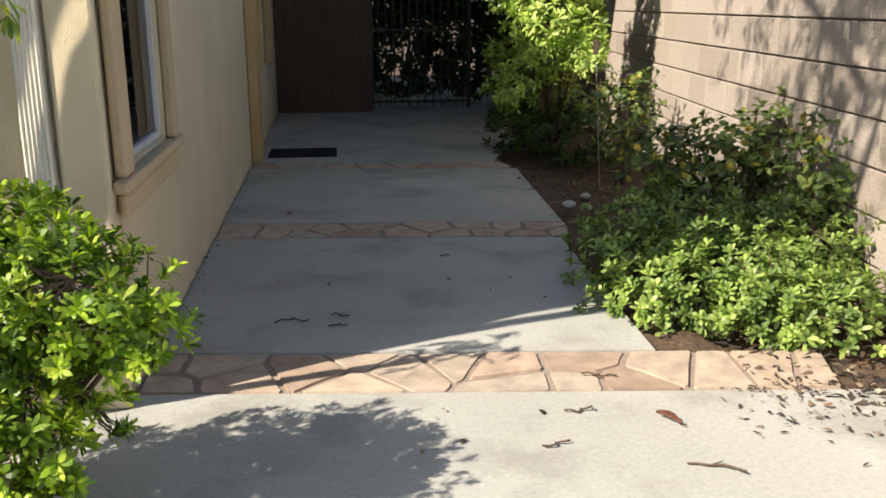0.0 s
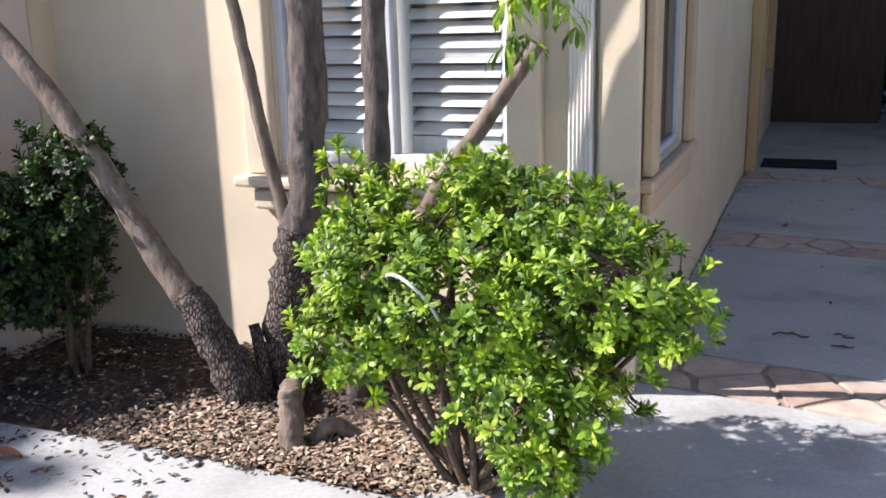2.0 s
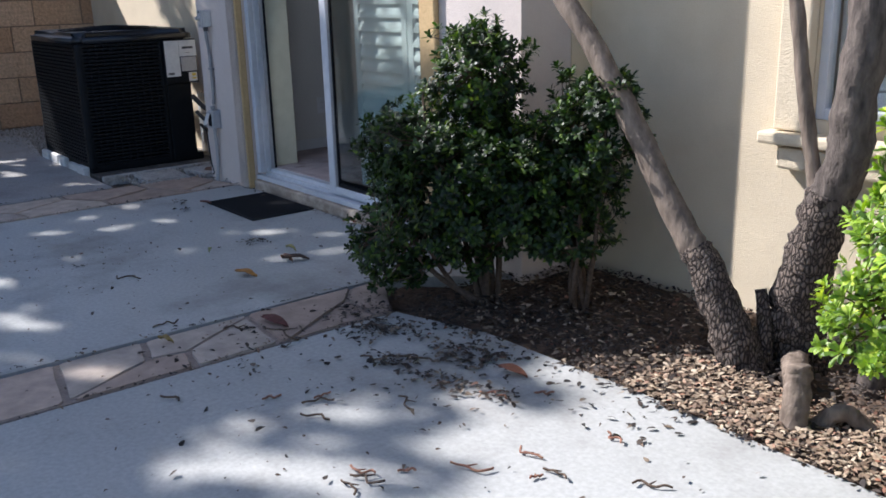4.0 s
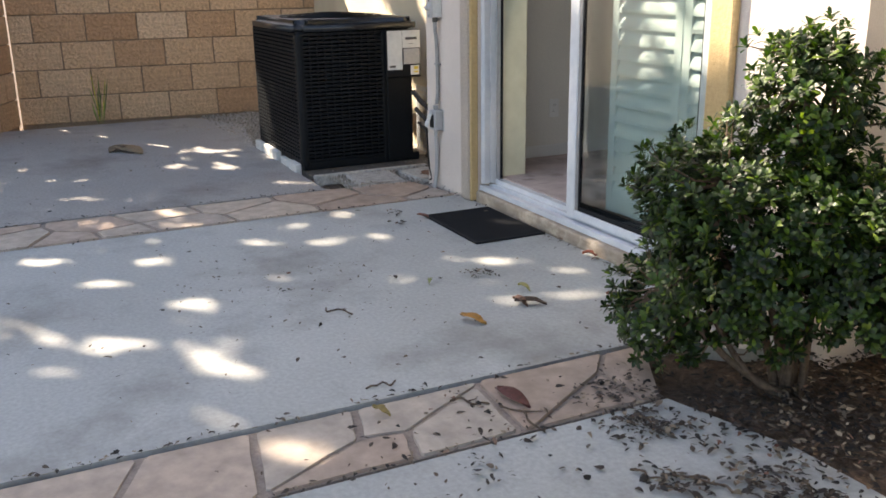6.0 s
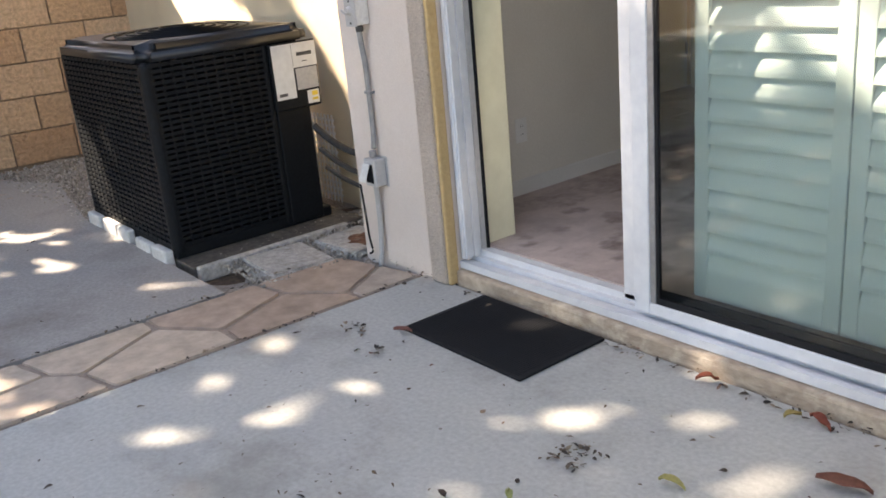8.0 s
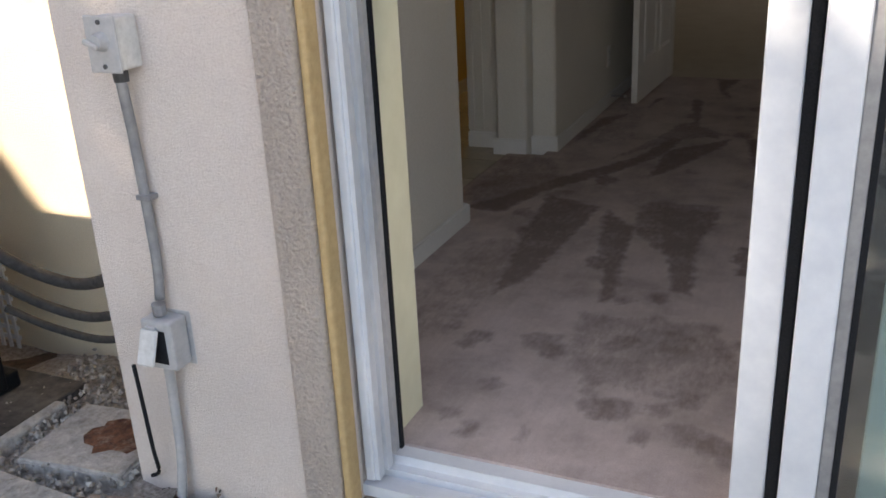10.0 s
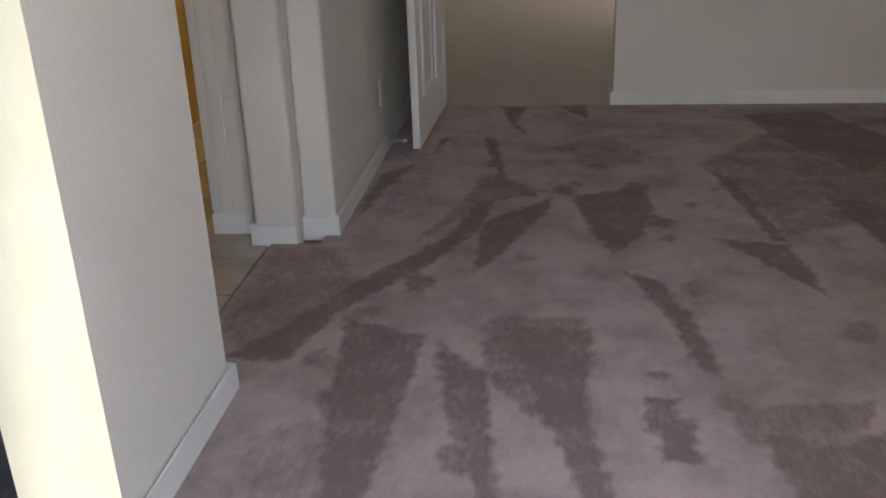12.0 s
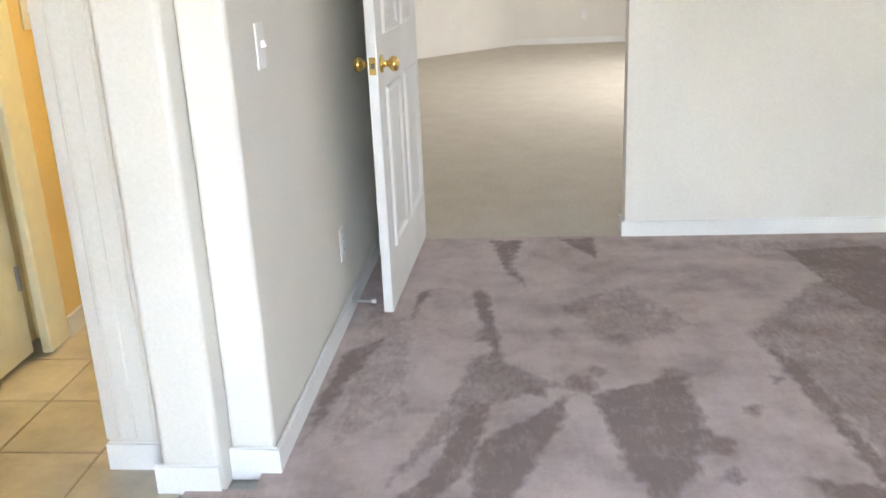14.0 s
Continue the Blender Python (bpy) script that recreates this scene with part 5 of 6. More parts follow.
shrub("rose_bush", "thin climbing rose canes against the garden wall", "bush", (1.05, 4.95, 0.0),
      [(1.02, 5.0, 0.48, 0.10, 0.3, 0.35), (0.98, 4.75, 0.30, 0.08, 0.25, 0.28)], 95, LEAF_ROSE, 27, (0.06, 0.034), 5, 7, 0.005, 0.05, "", 1.3, 0.2)
shrub("rose_bush", "leggy bush with yellowing leaves by the wall", "bush", (0.85, 7.4, 0.0),
      [(0.85, 7.4, 0.5, 0.3, 0.35, 0.35), (0.65, 7.6, 0.62, 0.2, 0.2, 0.25)], 130, LEAF_ROSE, 28, (0.06, 0.03), 5, 9, 0.007, 0.05, "", 1.3, 0.3)
shrub("shrub", "tall leafy shrub with sunlight put in its pale leaf colour", "shrub", (0.62, 8.75, 0.0),
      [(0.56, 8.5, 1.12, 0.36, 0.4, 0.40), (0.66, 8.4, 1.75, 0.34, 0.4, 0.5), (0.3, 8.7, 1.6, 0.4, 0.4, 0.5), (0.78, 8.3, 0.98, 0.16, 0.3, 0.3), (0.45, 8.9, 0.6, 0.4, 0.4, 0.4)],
      1150, LEAF_SUNLIT, 29, (0.085, 0.026), 8, 9, 0.018, 0.1, "", 1.25)
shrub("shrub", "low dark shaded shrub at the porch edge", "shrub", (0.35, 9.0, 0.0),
      [(0.35, 8.95, 0.18, 0.32, 0.5, 0.24), (0.7, 8.3, 0.2, 0.4, 0.5, 0.25)], 260, LEAF_SHADED, 30, (0.07, 0.024), 8, 6, 0.008, 0.0)
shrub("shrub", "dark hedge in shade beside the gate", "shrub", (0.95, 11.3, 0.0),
      [(0.85, 10.6, 0.7, 0.42, 0.8, 0.7), (0.95, 11.9, 0.9, 0.4, 0.7, 0.9), (0.9, 11.0, 1.7, 0.45, 1.0, 0.6)], 520, LEAF_SHADED, 31, (0.09, 0.032), 8, 8, 0.02, 0.05)
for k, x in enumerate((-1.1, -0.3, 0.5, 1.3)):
    shrub("hedge", "tall dark hedge behind the iron gate", "hedge", (x, 13.6, 0.0), [(x, 13.7, 0.7, 0.55, 0.5, 0.8), (x + 0.1, 13.75, 1.8, 0.55, 0.5, 0.85)], 720, LEAF_SHADED, 32 + k, (0.11, 0.045), 8, 4, 0.02, 0.0, "hedge plants")



# ---- trees ----
def limb(parent, pts, r0, r1, mat, seed, name="limb", sides=10, wob=0.10):
    line = curve_points(pts, 7)
    n = len(line)
    bm = bmesh.new()
    tube(bm, line, [(r0 + (r1 - r0) * k / (n - 1)) * (1 + 0.03 * math.sin(k * 1.7 + seed)) for k in range(n)], sides, wob, seed)
    return part(name, bm, mat, parent, "", True)


def crown(parent, lobes, count, mat, seed, leaf=(0.10, 0.018), per=7):
    rnd = random.Random(seed)
    lv = Leaves()
    for a, d in lobe_points(lobes, count, rnd, seed, 0.35):
        lv.rosette(a, (d + Vector((0, 0, -0.5))), rnd, per, leaf[0], leaf[1], 1.2)
    f = new("crown", lv.mesh("crown", mat))
    f.parent = parent
    return tagged(f, kind="stuff")


t1 = base("tree", "leaning tree with furrowed bark at its foot", "tree")
limb(t1, [(-3.20, 3.36, -0.06), (-3.25, 3.34, 0.08), (-3.33, 3.32, 0.26), (-3.40, 3.31, 0.38)], 0.088, 0.052, BARK, 1, "trunk_base", 12, 0.12)
limb(t1, [(-3.38, 3.312, 0.35), (-3.47, 3.30, 0.47), (-3.68, 3.29, 0.79), (-3.90, 3.27, 1.10), (-4.16, 3.25, 1.38), (-4.5, 3.15, 1.85), (-4.8, 2.9, 2.6)], 0.050, 0.030, BARK_PALE, 2, "trunk")
limb(t1, [(-3.16, 3.40, -0.05), (-3.18, 3.42, 0.12), (-3.22, 3.44, 0.24)], 0.03, 0.02, BARK, 3, "side_stub")
for k, e in enumerate(((-5.2, 2.6, 5.4), (-4.5, 2.9, 5.5), (-4.9, 2.9, 5.6))):
    limb(t1, [(-4.8, 2.9, 2.6), tuple((Vector((-4.8, 2.9, 2.6)) + Vector(e)) / 2), e], 0.022, 0.008, BARK_PALE, 5 + k, "limb")
crown(t1, [(-5.0, 2.6, 5.7, 0.8, 0.7, 0.5), (-4.6, 2.9, 5.6, 0.7, 0.7, 0.5)], 200, LEAF_BRIGHT, 41)

t2 = base("tree", "multi-stemmed tree with rough dark bark before the window", "tree")
limb(t2, [(-3.12, 3.55, -0.08), (-3.13, 3.53, 0.08), (-3.11, 3.51, 0.28), (-3.07, 3.50, 0.45), (-3.03, 3.49, 0.60)], 0.105, 0.068, BARK, 11, "trunk_base", 12, 0.13)
limb(t2, [(-3.05, 3.495, 0.54), (-2.985, 3.49, 0.72), (-2.975, 3.48, 0.90), (-2.952, 3.48, 1.24), (-2.93, 3.42, 1.9), (-2.8, 3.3, 2.8)], 0.070, 0.056, BARK_GREY, 12, "trunk", 12)
limb(t2, [(-3.08, 3.50, 0.52), (-3.09, 3.49, 0.63), (-3.145, 3.48, 0.90), (-3.20, 3.48, 1.20), (-3.27, 3.46, 1.5), (-3.6, 3.3, 2.4)], 0.026, 0.020, BARK_PALE, 13, "trunk")
limb(t2, [(-2.86, 3.50, -0.06), (-2.77, 3.48, 0.3), (-2.712, 3.465, 0.8), (-2.695, 3.455, 1.3), (-2.63, 3.38, 2.0), (-2.4, 3.2, 2.9)], 0.044, 0.036, BARK_GREY, 14, "trunk")
limb(t2, [(-2.82, 3.50, 0.10), (-2.70, 3.50, 0.42), (-2.52, 3.49, 0.735), (-2.34, 3.48, 0.98), (-2.175, 3.47, 1.20)], 0.036, 0.024, BARK_PALE, 15, "cut_limb")
for k, (s, e) in enumerate((((-2.8, 3.3, 2.8), (-2.2, 3.0, 4.0)), ((-2.8, 3.3, 2.8), (-3.3, 3.1, 4.1)), ((-2.4, 3.2, 2.9), (-1.7, 3.0, 3.9)), ((-3.6, 3.3, 2.4), (-3.9, 3.1, 3.6)), ((-2.2, 3.0, 4.0), (-1.75, 5.2, 4.4)))):
    m_ = (Vector(s) + Vector(e)) / 2 + Vector((0.05, -0.05, 0.1))
    limb(t2, [s, tuple(m_), e], 0.03, 0.008, BARK_PALE, 16 + k, "limb")
crown(t2, [(-2.3, 3.1, 4.0, 0.9, 0.8, 0.7), (-3.2, 3.1, 4.3, 0.9, 0.8, 0.6), (-1.8, 3.0, 4.1, 0.6, 0.6, 0.6), (-1.75, 3.75, 4.1, 0.35, 0.45, 0.8), (-1.8, 4.5, 4.3, 0.3, 0.35, 0.8), (-1.7, 5.15, 4.2, 0.25, 0.2, 0.7)], 620, LEAF_BRIGHT, 42)
sp = Leaves()
r_ = random.Random(8)
for k in range(26):
    a = Vector((-2.17, 3.45, 1.24)) + Vector((r_.uniform(-0.12, 0.14), r_.uniform(-0.1, 0.1), r_.uniform(-0.05, 0.28)))
    for i in range(5):
        sp.blade(a, Vector((r_.uniform(-1, 1), r_.uniform(-1, 1), r_.uniform(-1.2, 0.1))), Vector((0, 0, 1)), r_.uniform(0.06, 0.10), 0.016, 0.3)
f = new("shoot_cluster", sp.mesh("shoot_cluster", LEAF_BRIGHT))
f.parent = t2
tagged(f, "fresh green shoots on the cut limb", kind="stuff")
st = base("tree_stump", "small weathered sawn stump in the mulch", "stump")
limb(st, [(-2.845, 3.06, -0.06), (-2.85, 3.07, 0.04), (-2.86, 3.09, 0.12), (-2.87, 3.10, 0.175)], 0.045, 0.036, BARK_PALE, 31, "stub", 11, 0.14)
limb(st, [(-2.83, 3.10, -0.05), (-2.76, 3.14, 0.05), (-2.70, 3.18, 0.02), (-2.62, 3.20, -0.06)], 0.03, 0.02, BARK_PALE, 32, "root", 9, 0.12)
limb(st, [(-2.88, 3.12, 0.0), (-2.98, 3.28, 0.05), (-3.06, 3.42, 0.03)], 0.03, 0.045, BARK_PALE, 33, "root", 9, 0.12)

# the tall tree whose shade lies over the patio
E1 = Vector((-SUN_TO.y, SUN_TO.x, 0)).normalized()
E2 = E1.cross(SUN_TO).normalized()
E2 = E2 if E2.z > 0 else -E2
CT = E1 * 3.6 + E2 * -4.2 - SUN_TO * 12.0
t3 = base("tree", "tall spreading shade tree behind the garden wall", "tree")
limb(t3, [(CT.x, CT.y, -0.1), (CT.x + 0.1, CT.y, 2.0), (CT.x - 0.1, CT.y + 0.1, CT.z - 1.0), (CT.x, CT.y, CT.z + 1.0)], 0.28, 0.10, BARK, 51, "trunk", 12)
# openings in the crown: where their light falls on the ground, and how wide they are
GAPS = [(-5.97, 1.63, 0.09), (-6.67, 1.54, 0.05), (-6.98, 1.61, 0.04), (-6.78, 2.06, 0.05), (-6.58, 2.35, 0.06), (-6.96, 2.36, 0.04), (-6.58, 2.67, 0.07), (-7.07, 2.66, 0.06), (-5.90, 2.99, 0.07),
        (-5.62, 3.21, 0.06), (-5.33, 3.11, 0.07), (-5.41, 2.80, 0.05), (-6.14, 2.03, 0.04), (-8.02, 2.61, 0.05), (-8.75, 2.35, 0.06), (-8.94, 2.08, 0.05), (-7.57, 1.76, 0.06), (-7.31, 1.75, 0.04),
        (-7.55, 2.95, 0.05), (-6.92, 1.10, 0.09), (-6.45, 1.29, 0.06), (-5.35, 1.54, 0.06), (-5.20, 1.68, 0.06), (-5.66, 1.26, 0.11), (-5.84, 1.04, 0.06), (-6.04, 0.96, 0.05)]
GAPS += [(-4.86, 1.50, 0.06), (-9.35, 1.50, 0.05), (-8.20, 1.33, 0.05), (-3.83, 2.05, 0.08), (-3.94, 1.86, 0.07), (-3.76, 1.64, 0.11), (-3.60, 1.82, 0.12), (-3.76, 2.21, 0.07), (-4.62, 1.66, 0.07),
         (-8.44, 4.04, 0.2), (-7.42, 4.42, 0.6), (-7.12, 4.62, 0.45), (-8.90, 3.0, 0.22), (-4.81, 4.17, 0.10), (-4.49, 4.15, 0.12)]
GAPS = [(Vector((x, y, 0)), w * 0.48) for x, y, w in GAPS]


def clear(at, margin):
    """Whether a leaf there leaves the crown's openings free."""
    for q, w in GAPS:
        d = at - q
        if (d - SUN_TO * d.dot(SUN_TO)).length < w + margin:
            return False
    return True


lv = Leaves()
rnd = random.Random(77)


def crown_leaf(at, long):
    d = Vector((rnd.gauss(0, 1), rnd.gauss(0, 1), rnd.gauss(-0.4, 0.6)))
    s = rnd.uniform(*long)
    if clear(at + d.normalized() * s * 0.5, s * 0.22):
        lv.blade(at, d, Vector((rnd.gauss(0, 1), rnd.gauss(0, 1), 1)), s, s * rnd.uniform(0.45, 0.55))


for k in range(9500):
    while True:
        a, b = rnd.uniform(-1, 1), rnd.uniform(-1, 1)
        if a * a + b * b < 1:
            break
    edge = 1 + 0.16 * noise.noise((a * 3, b * 3, 1.7))
    crown_leaf(CT + E1 * (a * 3.95 * edge) + E2 * (b * 3.0 * edge + a * 0.47) + SUN_TO * rnd.uniform(-0.9, 0.9), (0.20, 0.36))
# dense boughs over the patio
for x0, x1, y0, y1, count in ((-8.4, -4.3, 0.4, 4.9, 7000), (-4.5, -3.95, 1.5, 2.9, 800)):
    for k in range(count):
        q = Vector((rnd.uniform(x0, x1), rnd.uniform(y0, y1), 0))
        crown_leaf(q + SUN_TO * (CT.dot(SUN_TO) + rnd.uniform(-0.7, 0.7) - q.dot(SUN_TO)), (0.11, 0.20))
f = new("crown", lv.mesh("crown", LEAF_SHADED))
f.parent = t3
tagged(f, kind="stuff")
for k in range(7):
    w = 2 * math.pi * k / 7
    e = CT + E1 * (3.0 * math.cos(w)) + E2 * (1.9 * math.sin(w))
    limb(t3, [(CT.x, CT.y, CT.z - 1.2), tuple((CT + e) / 2 + Vector((0, 0, -0.2))), tuple(e)], 0.09, 0.02, BARK, 52 + k, "limb", 7)

# ---- iron gate ----
g = base("iron_gate", "black wrought iron garden gate with upright bars", "gate", (-0.17, 12.5, 0))
for x in (-0.62, 0.60):
    part("post", rounded_box(x - 0.025, x + 0.025, -0.025, 0.025, -0.05, 1.9, 0.004), IRON, g)
for z in (0.07, 0.95, 1.75):
    part("rail", rounded_box(-0.595, 0.575, -0.012, 0.012, z, z + 0.03, 0.003), IRON, g)
for k in range(12):
    x = -0.53 + 0.097 * k
    part("bar", boxes((x - 0.007, x + 0.007, -0.007, 0.007, 0.02, 1.86)), IRON, g)
# row of pale blocks added for the light that shows under the bars
for k in range(11):
    bm = rounded_box(0, 0.10, 0, 0.10, -0.05, 0.10, 0.01)
    e_ = tagged(part("gate_light_block", bm, CONCRETE), "pale block standing in for light under the gate", "edging brick", "edging bricks")
    e_.location = (-0.76 + 0.113 * k, 12.75, 0.0)

# porch doormat
pm = tagged(part("doormat", rounded_box(-1.84, -1.25, 8.80, 9.25, 0.001, 0.014, 0.004), BLACK_RUBBER), "dark patterned porch doormat", "doormat")

# ---- small things ----
def litter(name, label, areas, seed, z, size=(0.02, 0.055), mat=LITTER_SHADED):
    """Dry leaves strewn over boxes of ground: rows of x0, x1, y0, y1, count."""
    r = random.Random(seed)
    lv = Leaves()
    for x0, x1, y0, y1, n in areas:
        for k in range(n):
            w = r.uniform(0, 6.283)
            s = r.uniform(*size)
            lv.blade(Vector((r.uniform(x0, x1), r.uniform(y0, y1), z + r.uniform(0.001, 0.012))), Vector((math.cos(w), math.sin(w), r.uniform(-0.05, 0.25))),
                     Vector((r.gauss(0, 0.35), r.gauss(0, 0.35), 1)), s, s * r.uniform(0.25, 0.55), r.uniform(-0.2, 0.35))
    return tagged(new(name, lv.mesh(name, mat)), label, "leaf litter", kind="stuff")


litter("leaf_litter", "dry brown leaves, darkened for shade, covering the mulch bed", [(-4.5, -2.3, 2.95, 3.8, 7500), (-3.6, -2.35, 2.88, 3.3, 2000), (-4.4, -3.9, 2.8, 3.0, 250)], 61, 0.0, (0.010, 0.034))
litter("leaf_litter", "dry leaves in the wall bed", [(0.15, 1.3, 3.5, 5.2, 700), (0.1, 1.4, 5.2, 8.6, 1100)], 62, 0.0)
litter("leaf_litter", "scattered dry leaves and bits on the concrete", [(-4.7, -3.0, 2.62, 2.95, 230), (-4.75, -3.5, 2.1, 2.7, 110), (-4.6, -3.3, 1.5, 2.3, 30), (-3.4, -2.3, 1.9, 2.9, 26), (-1.6, 1.2, 2.3, 3.7, 30), (-1.8, 0.0, 4.3, 6, 16), (-1.8, 0, 6.3, 8.1, 10),
       (-7.1, -4.9, 0.5, 3.4, 70), (-11, -7.7, 0.5, 2.7, 70), (0.0, 1.0, 3.3, 3.75, 130)], 63, 0.001, (0.010, 0.038))
litter("seed_debris", "tiny dark seeds and crumbs on the patio", [(-6.3, -5.5, 1.5, 2.4, 90), (-6.9, -5.0, 1.2, 3.3, 130), (-5.85, -5.68, 2.75, 2.9, 18), (-4.8, -3.4, 1.4, 2.9, 160), (-6.95, -5.1, 3.38, 3.44, 40), (-1.9, -1.8, 4.2, 8, 60)], 64, 0.001, (0.008, 0.02), TWIG)

litter("leaf_litter", "crisp leaves at the bed edge, sunlight in their pale colour", [(-3.35, -2.3, 2.9, 3.25, 3000), (-2.7, -2.15, 2.95, 3.5, 900), (-4.3, -3.2, 2.98, 3.7, 260), (0.2, 1.0, 3.45, 3.95, 60)], 65, 0.006, (0.010, 0.034), LITTER_SUNLIT)


def fallen_leaf(at, turn, length, colour, label):
    r = random.Random(int(abs(at[0] * 1000)))
    bm = bmesh.new()
    rows = []
    for i in range(7):
        u = i / 6
        w = length * 0.2 * math.sin(math.pi * min(u * 0.9 + 0.08, 1))
        lift = 0.012 * math.sin(u * 3.0 + r.random()) + 0.006
        rows.append([bm.verts.new((u * length - length / 2, s * w, lift + abs(s) * 0.010)) for s in (-1, 0, 1)])
    for a, b in zip(rows, rows[1:]):
        for k in range(2):
            bm.faces.new((a[k], b[k], b[k + 1], a[k + 1]))
    m = surface("fallen_" + label.split()[0], tuple(c * 0.6 for c in colour), colour, 60, 8, 0.7, 0.3, 0.002)
    ob = tagged(part("fallen_leaf", bm, m, None, "", True), label, "leaf", "fallen leaves")
    md = ob.modifiers.new("thick", "SOLIDIFY")
    md.thickness = 0.0012
    ob.location = (at[0], at[1], 0.001)
    ob.rotation_euler.z = radians(turn)


fallen_leaf((-5.27, 2.53), 28, 0.12, (0.55, 0.26, 0.05), "orange curled leaf on the patio")
fallen_leaf((-5.33, 2.82), 60, 0.13, (0.10, 0.06, 0.04), "dark shrivelled leaf on the patio")
fallen_leaf((-5.36, 2.79), 10, 0.09, (0.28, 0.15, 0.10), "brown shrivelled leaf on the patio")
fallen_leaf((-5.2, 3.16), 20, 0.13, (0.24, 0.09, 0.06), "reddish dry leaf by the step")
fallen_leaf((-0.23, 3.5), -50, 0.09, (0.25, 0.10, 0.06), "reddish leaf on the front slab")
fallen_leaf((-4.62, 2.33), 15, 0.15, (0.16, 0.05, 0.04), "maroon dry leaf on the flagstones")
fallen_leaf((-3.65, 2.70), 10, 0.12, (0.34, 0.14, 0.08), "russet leaf at the bed edge")
fallen_leaf((-9.72, 1.84), 20, 0.40, (0.34, 0.25, 0.15), "large papery leaf heap on the side slab")
fallen_leaf((-9.82, 1.76), -30, 0.3, (0.22, 0.15, 0.09), "brown papery leaf on the side slab")


def twig(at, turn, length, seed, mat=TWIG, label="small crooked dark twig on the ground"):
    r = random.Random(seed)
    bm = bmesh.new()
    pts = [(length * (k / 5 - 0.5), r.uniform(-0.15, 0.15) * length, 0.004 + r.uniform(0, 0.008)) for k in range(6)]
    tube(bm, curve_points(pts, 3), [0.0035] * 16, 5, 0.2, seed)
    tube(bm, [pts[2], (pts[2][0] + length * 0.2, pts[2][1] + length * 0.2, 0.008)], [0.003, 0.0015], 5)
    ob = tagged(part("twig", bm, mat, None, "", True), label, "twig", "twigs")
    ob.location = (at[0], at[1], 0.002)
    ob.rotation_euler.z = radians(turn)


for k, (x, y, w, s) in enumerate(((-1.45, 4.58, 5, 0.14), (-1.25, 4.62, -20, 0.08), (-1.26, 4.5, 0, 0.08), (-0.49, 3.60, 15, 0.1), (-0.62, 3.38, 30, 0.09), (-0.35, 3.87, -5, 0.12), (-2.6, 2.0, 20, 0.11),
                                  (-2.75, 2.25, -15, 0.1), (-2.9, 2.5, 40, 0.1), (-3.1, 2.35, 5, 0.08), (-2.4, 2.45, 10, 0.12), (-2.3, 2.2, -30, 0.1), (-3.4, 1.95, 25, 0.1), (-3.9, 2.1, 60, 0.1),
                                  (-4.9, 2.0, 80, 0.1), (-5.6, 2.1, 35, 0.14), (-1.0, 2.9, 60, 0.1), (-0.2, 3.2, -25, 0.16), (-0.7, 5.5, 0, 0.05), (-1.55, 6.6, 70, 0.06), (-3.7, 2.3, -10, 0.12), (-4.0, 2.5, 30, 0.14))):
    twig((x, y), w, s, 100 + k)
STALK = surface("red_brown_stalk", (0.20, 0.075, 0.05), (0.38, 0.20, 0.12), 50, 8, 0.8, 0.3)
for k, (x, y, w, s) in enumerate(((-3.45, 1.97, 20, 0.09), (-3.37, 2.06, 50, 0.05), (-3.27, 2.2, 30, 0.12), (-3.22, 2.37, 5, 0.08), (-3.12, 2.3, 80, 0.04), (-3.13, 2.61, -10, 0.07), (-3.47, 2.67, 40, 0.06),
                                  (-3.92, 2.13, 85, 0.06), (-4.02, 2.0, 80, 0.06), (-3.57, 2.55, 15, 0.1))):
    twig((x, y), w, s, 140 + k, STALK, "reddish-brown curled flower stalk on the concrete")
for k, (x, y, w, s) in enumerate(((-3.4, 1.9, -10, 0.08), (-4.23, 1.75, 30, 0.08), (-3.81, 2.04, 25, 0.1), (-4.5, 2.3, 20, 0.2), (-4.66, 2.2, 40, 0.12), (-4.05, 2.42, 10, 0.12), (-3.95, 2.55, 0, 0.1), (-4.3, 2.6, -20, 0.1))):
    twig((x, y), w, s, 160 + k)
litter("leaf_litter", "drifted clumps of dry leaf bits on the concrete", [(-3.95, -3.76, 2.60, 2.78, 150), (-4.08, -3.9, 2.40, 2.52, 90), (-3.84, -3.66, 2.44, 2.54, 90), (-4.4, -4.2, 2.5, 2.66, 80), (-3.64, -3.48, 2.50, 2.6, 50), (-4.3, -3.7, 2.6, 2.9, 160),
       (0.1, 0.9, 3.42, 3.7, 120)], 66, 0.003, (0.012, 0.036))


litter("leaf_litter", "dark crumbs gathered in the joints of the patio", [(-7.20, -7.175, 0.2, 3.42, 130), (-4.835, -4.81, 0.2, 3.0, 150), (-4.44, -4.41, 0.5, 2.8, 90), (-7.715, -7.69, 0.2, 3.3, 120), (-7.6, -5.0, 3.395, 3.44, 130), (-1.95, -1.91, 4.2, 8.4, 90)], 67, 0.001, (0.008, 0.03))
litter("leaf_litter", "small heaps of dry bits on the flagstones and slab", [(-4.62, -4.45, 2.5, 2.78, 110), (-4.42, -4.2, 2.45, 2.72, 120), (-7.0, -6.86, 2.86, 2.94, 22), (-6.78, -6.68, 2.80, 2.88, 16), (-5.83, -5.70, 2.78, 2.89, 30), (-6.0, -5.9, 1.93, 2.02, 12), (-4.35, -4.2, 2.0, 2.1, 20), (-4.8, -4.5, 1.8, 2.4, 22)], 68, 0.002, (0.010, 0.034))
fallen_leaf((-5.76, 3.40), 50, 0.07, (0.40, 0.10, 0.05), "red leaf scrap at the door step")
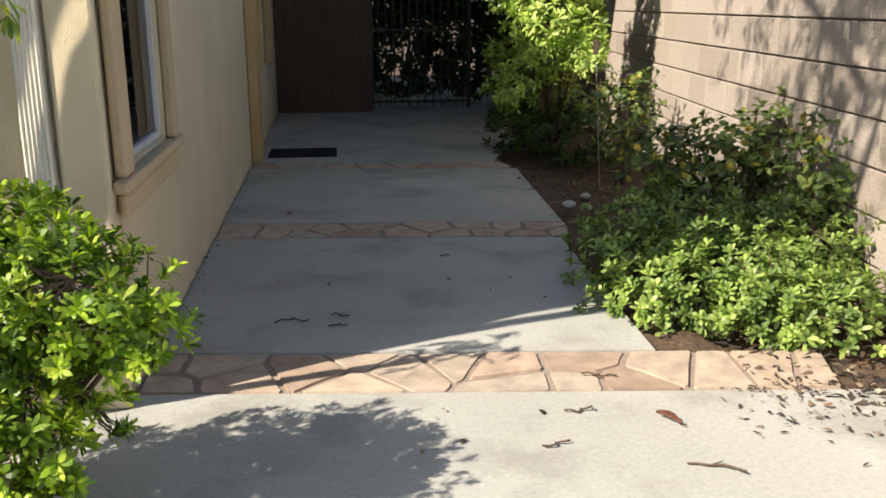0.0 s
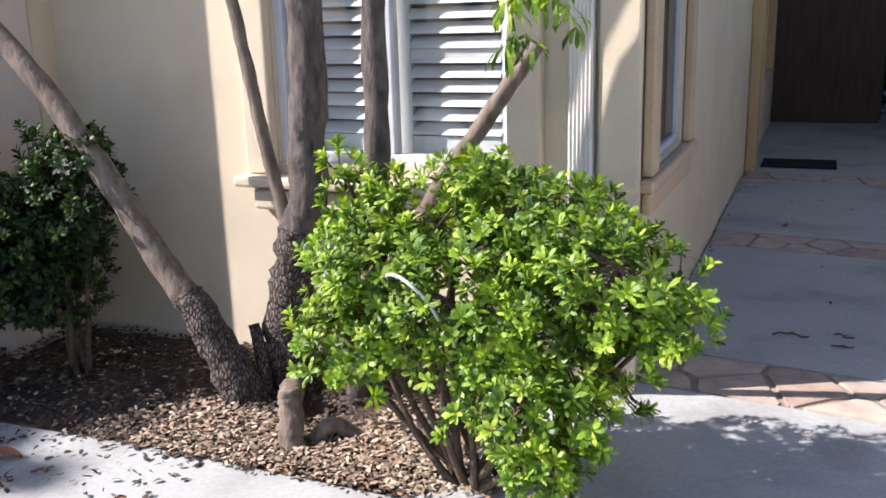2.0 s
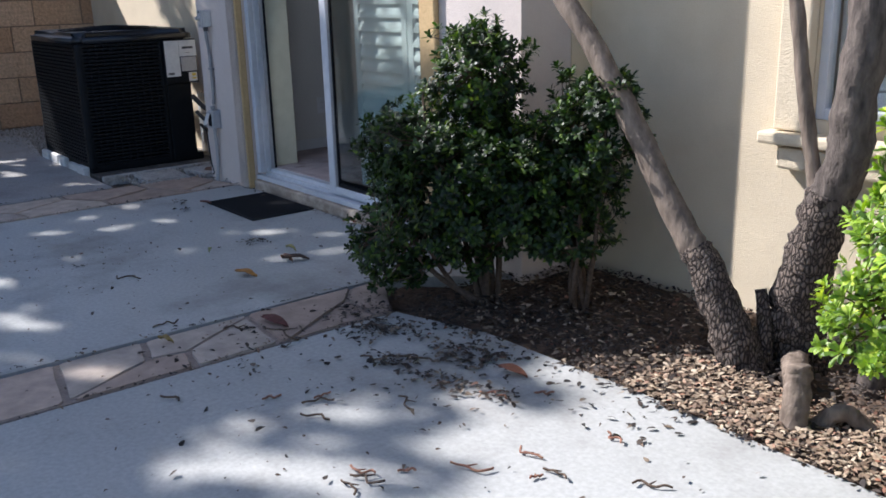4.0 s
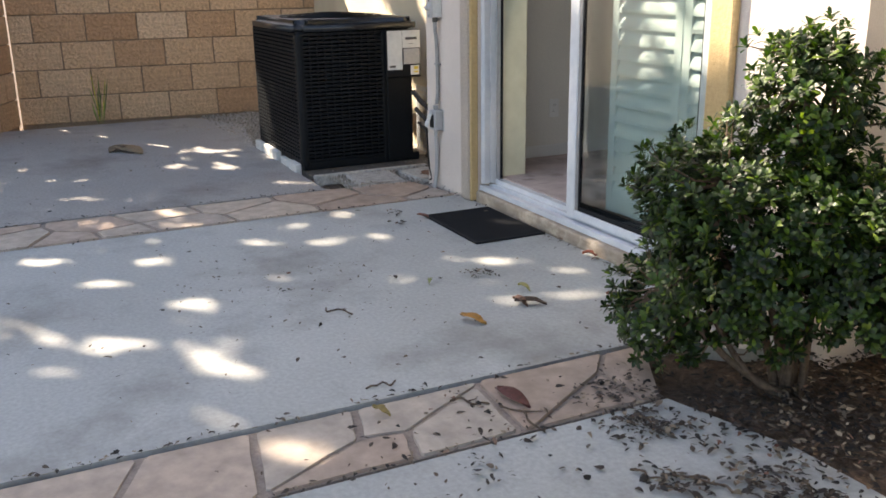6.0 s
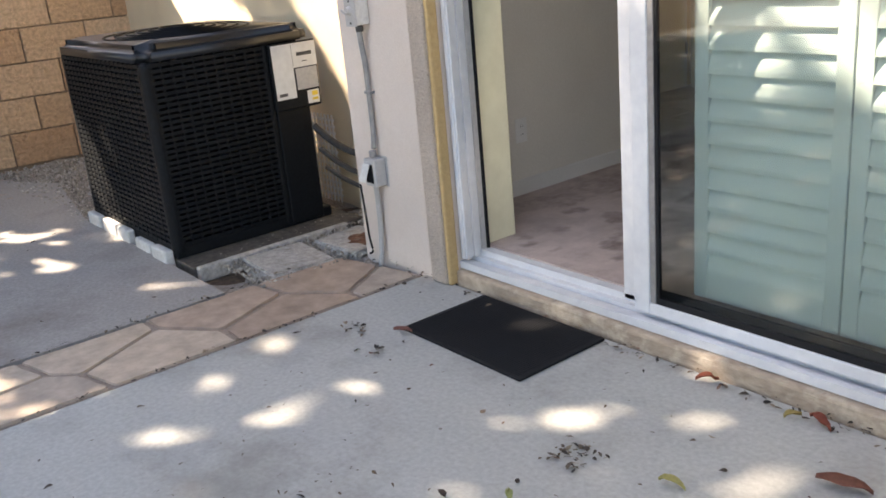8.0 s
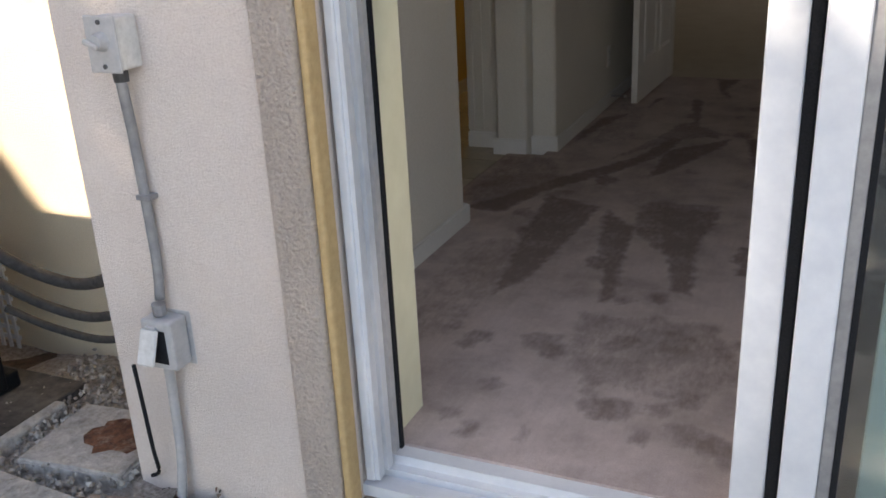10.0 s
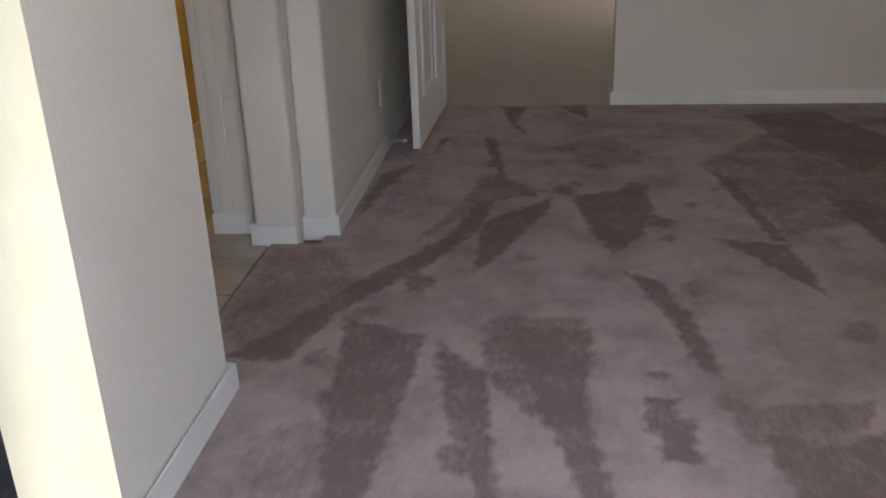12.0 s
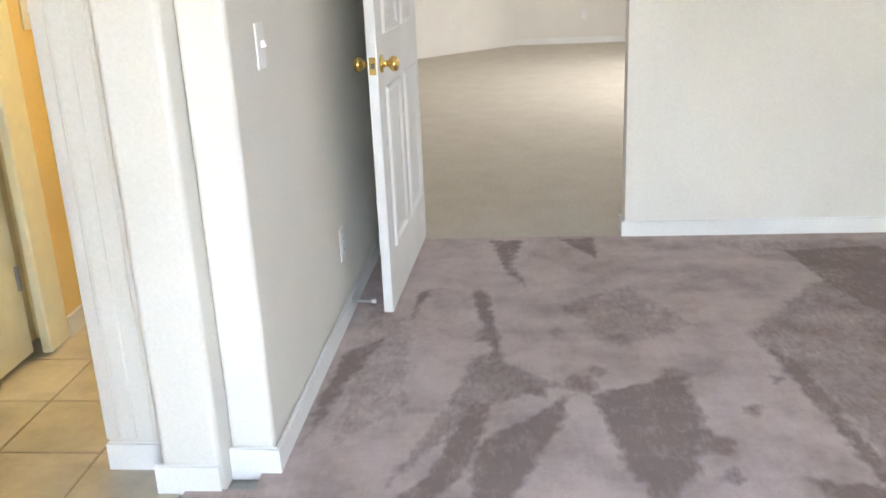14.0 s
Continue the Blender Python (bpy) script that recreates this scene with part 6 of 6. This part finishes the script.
fallen_leaf((-5.39, 3.39), -20, 0.08, (0.30, 0.07, 0.04), "crimson leaf scrap at the door step")
fallen_leaf((-5.46, 3.37), 70, 0.06, (0.55, 0.42, 0.14), "ochre leaf scrap at the door step")
fallen_leaf((-5.50, 2.89), 15, 0.07, (0.50, 0.45, 0.16), "yellow leaf scrap on the patio")
fallen_leaf((-5.75, 2.57), -35, 0.05, (0.36, 0.40, 0.14), "greenish leaf scrap on the patio")
fallen_leaf((-6.77, 3.0), 40, 0.07, (0.30, 0.12, 0.09), "pinkish leaf scrap beside the doormat")
fallen_leaf((-4.72, 1.93), 30, 0.07, (0.42, 0.30, 0.10), "yellow-brown leaf scrap on the flagstones")


def rock(at, r, seed):
    bm = bmesh.new()
    bmesh.ops.create_icosphere(bm, subdivisions=2, radius=r)
    for v in bm.verts:
        v.co *= 1 + 0.25 * noise.noise(v.co * 18 + Vector((seed, 0, 0)))
        v.co.z *= 0.7
    ob = tagged(part("rock", bm, CONCRETE, None, "", True), "pale rounded rock in the bed", "rock", "rocks")
    ob.location = at


rock((0.24, 6.6, 0.01), 0.048, 1)
rock((0.33, 6.52, 0.005), 0.04, 2)
rock((0.43, 6.9, 0.0), 0.035, 3)
hoop = bmesh.new()
pts = curve_points([(-2.40, 2.88, 0.62), (-2.36, 2.80, 0.67), (-2.31, 2.765, 0.68), (-2.265, 2.765, 0.65), (-2.245, 2.80, 0.60), (-2.25, 2.95, 0.45)], 6)
tube(hoop, pts, [0.0045] * len(pts), 7)
tagged(part("drip_hose", hoop, PAPER, None, "", True), "thin white irrigation hose looping in the bush", "hose")
tag = base("plant_stake", "thin metal plant stake with a small tag", "plant stake", (0.62, 7.2, 0))
bm = bmesh.new()
tube(bm, [(0, 0, -0.05), (-0.07, 0, 0.95)], [0.003, 0.003], 6)
part("rod", bm, CONDUIT, tag)
part("tag", rounded_box(-0.09, -0.05, -0.003, 0.003, 0.93, 1.03, 0.003), TWIG, tag)
weed = Leaves()
r_ = random.Random(4)
for k in range(14):
    weed.blade(Vector((-11.50 + r_.uniform(0, 0.04), 1.80 + r_.uniform(-0.03, 0.03), -0.03)), Vector((r_.uniform(-0.2, 0.3), r_.uniform(-0.25, 0.25), 1)), Vector((1, 0, 0)), r_.uniform(0.15, 0.5), 0.010, 0.12)
tagged(new("weed", weed.mesh("weed", LEAF_ROSE)), "thin green weed at the foot of the block wall", "weed", kind="stuff")
r_ = random.Random(14)
bm = bmesh.new()
for k in range(3600):
    x, y = (r_.uniform(-8.25, -7.63), r_.uniform(2.9, 3.94)) if k % 2 else (r_.uniform(-11.4, -9.4), r_.uniform(2.7, 3.5))
    s = r_.uniform(0.006, 0.014)
    m = Matrix.Translation((x, y, r_.uniform(-0.012, 0.004))) @ Euler((r_.random() * 6, r_.random() * 6, r_.random() * 6)).to_matrix().to_4x4() @ Matrix.Diagonal((s, s * 0.8, s * 0.6, 1))
    vs = [bm.verts.new(m @ Vector(q)) for q in ((1, 0, 0), (-1, 0, 0), (0, 1, 0), (0, -1, 0), (0, 0, 1), (0, 0, -1))]
    for a, b, c in ((0, 2, 4), (2, 1, 4), (1, 3, 4), (3, 0, 4), (2, 0, 5), (1, 2, 5), (3, 1, 5), (0, 3, 5)):
        bm.faces.new((vs[a], vs[b], vs[c]))
tagged(part("gravel", bm, GRAVEL), "loose tan gravel around the air conditioner", "gravel", kind="stuff")

# ---- garden walls ----
block_wall("wall_garden", (0.80, 2.3), (1.86, 13.2), 9, 0.406, 0.203, 0.15, BLOCK_PINK, JOINT_DARK, 0.010, 0.003, "pinkish concrete block garden wall in dappled sun", 1)
block_wall("wall_side_yard", (-11.42, 4.3), (-11.72, 1.13), 8, 0.46, 0.25, 0.15, BLOCK, JOINT, 0.012, 0.012, "tan split-face block wall of the side yard", 2)
block_wall("wall_side_turn", (-11.70, 1.12), (-10.5, 0.66), 8, 0.46, 0.25, 0.15, BLOCK, JOINT, 0.012, 0.012, "tan split-face block wall turning the corner", 3)
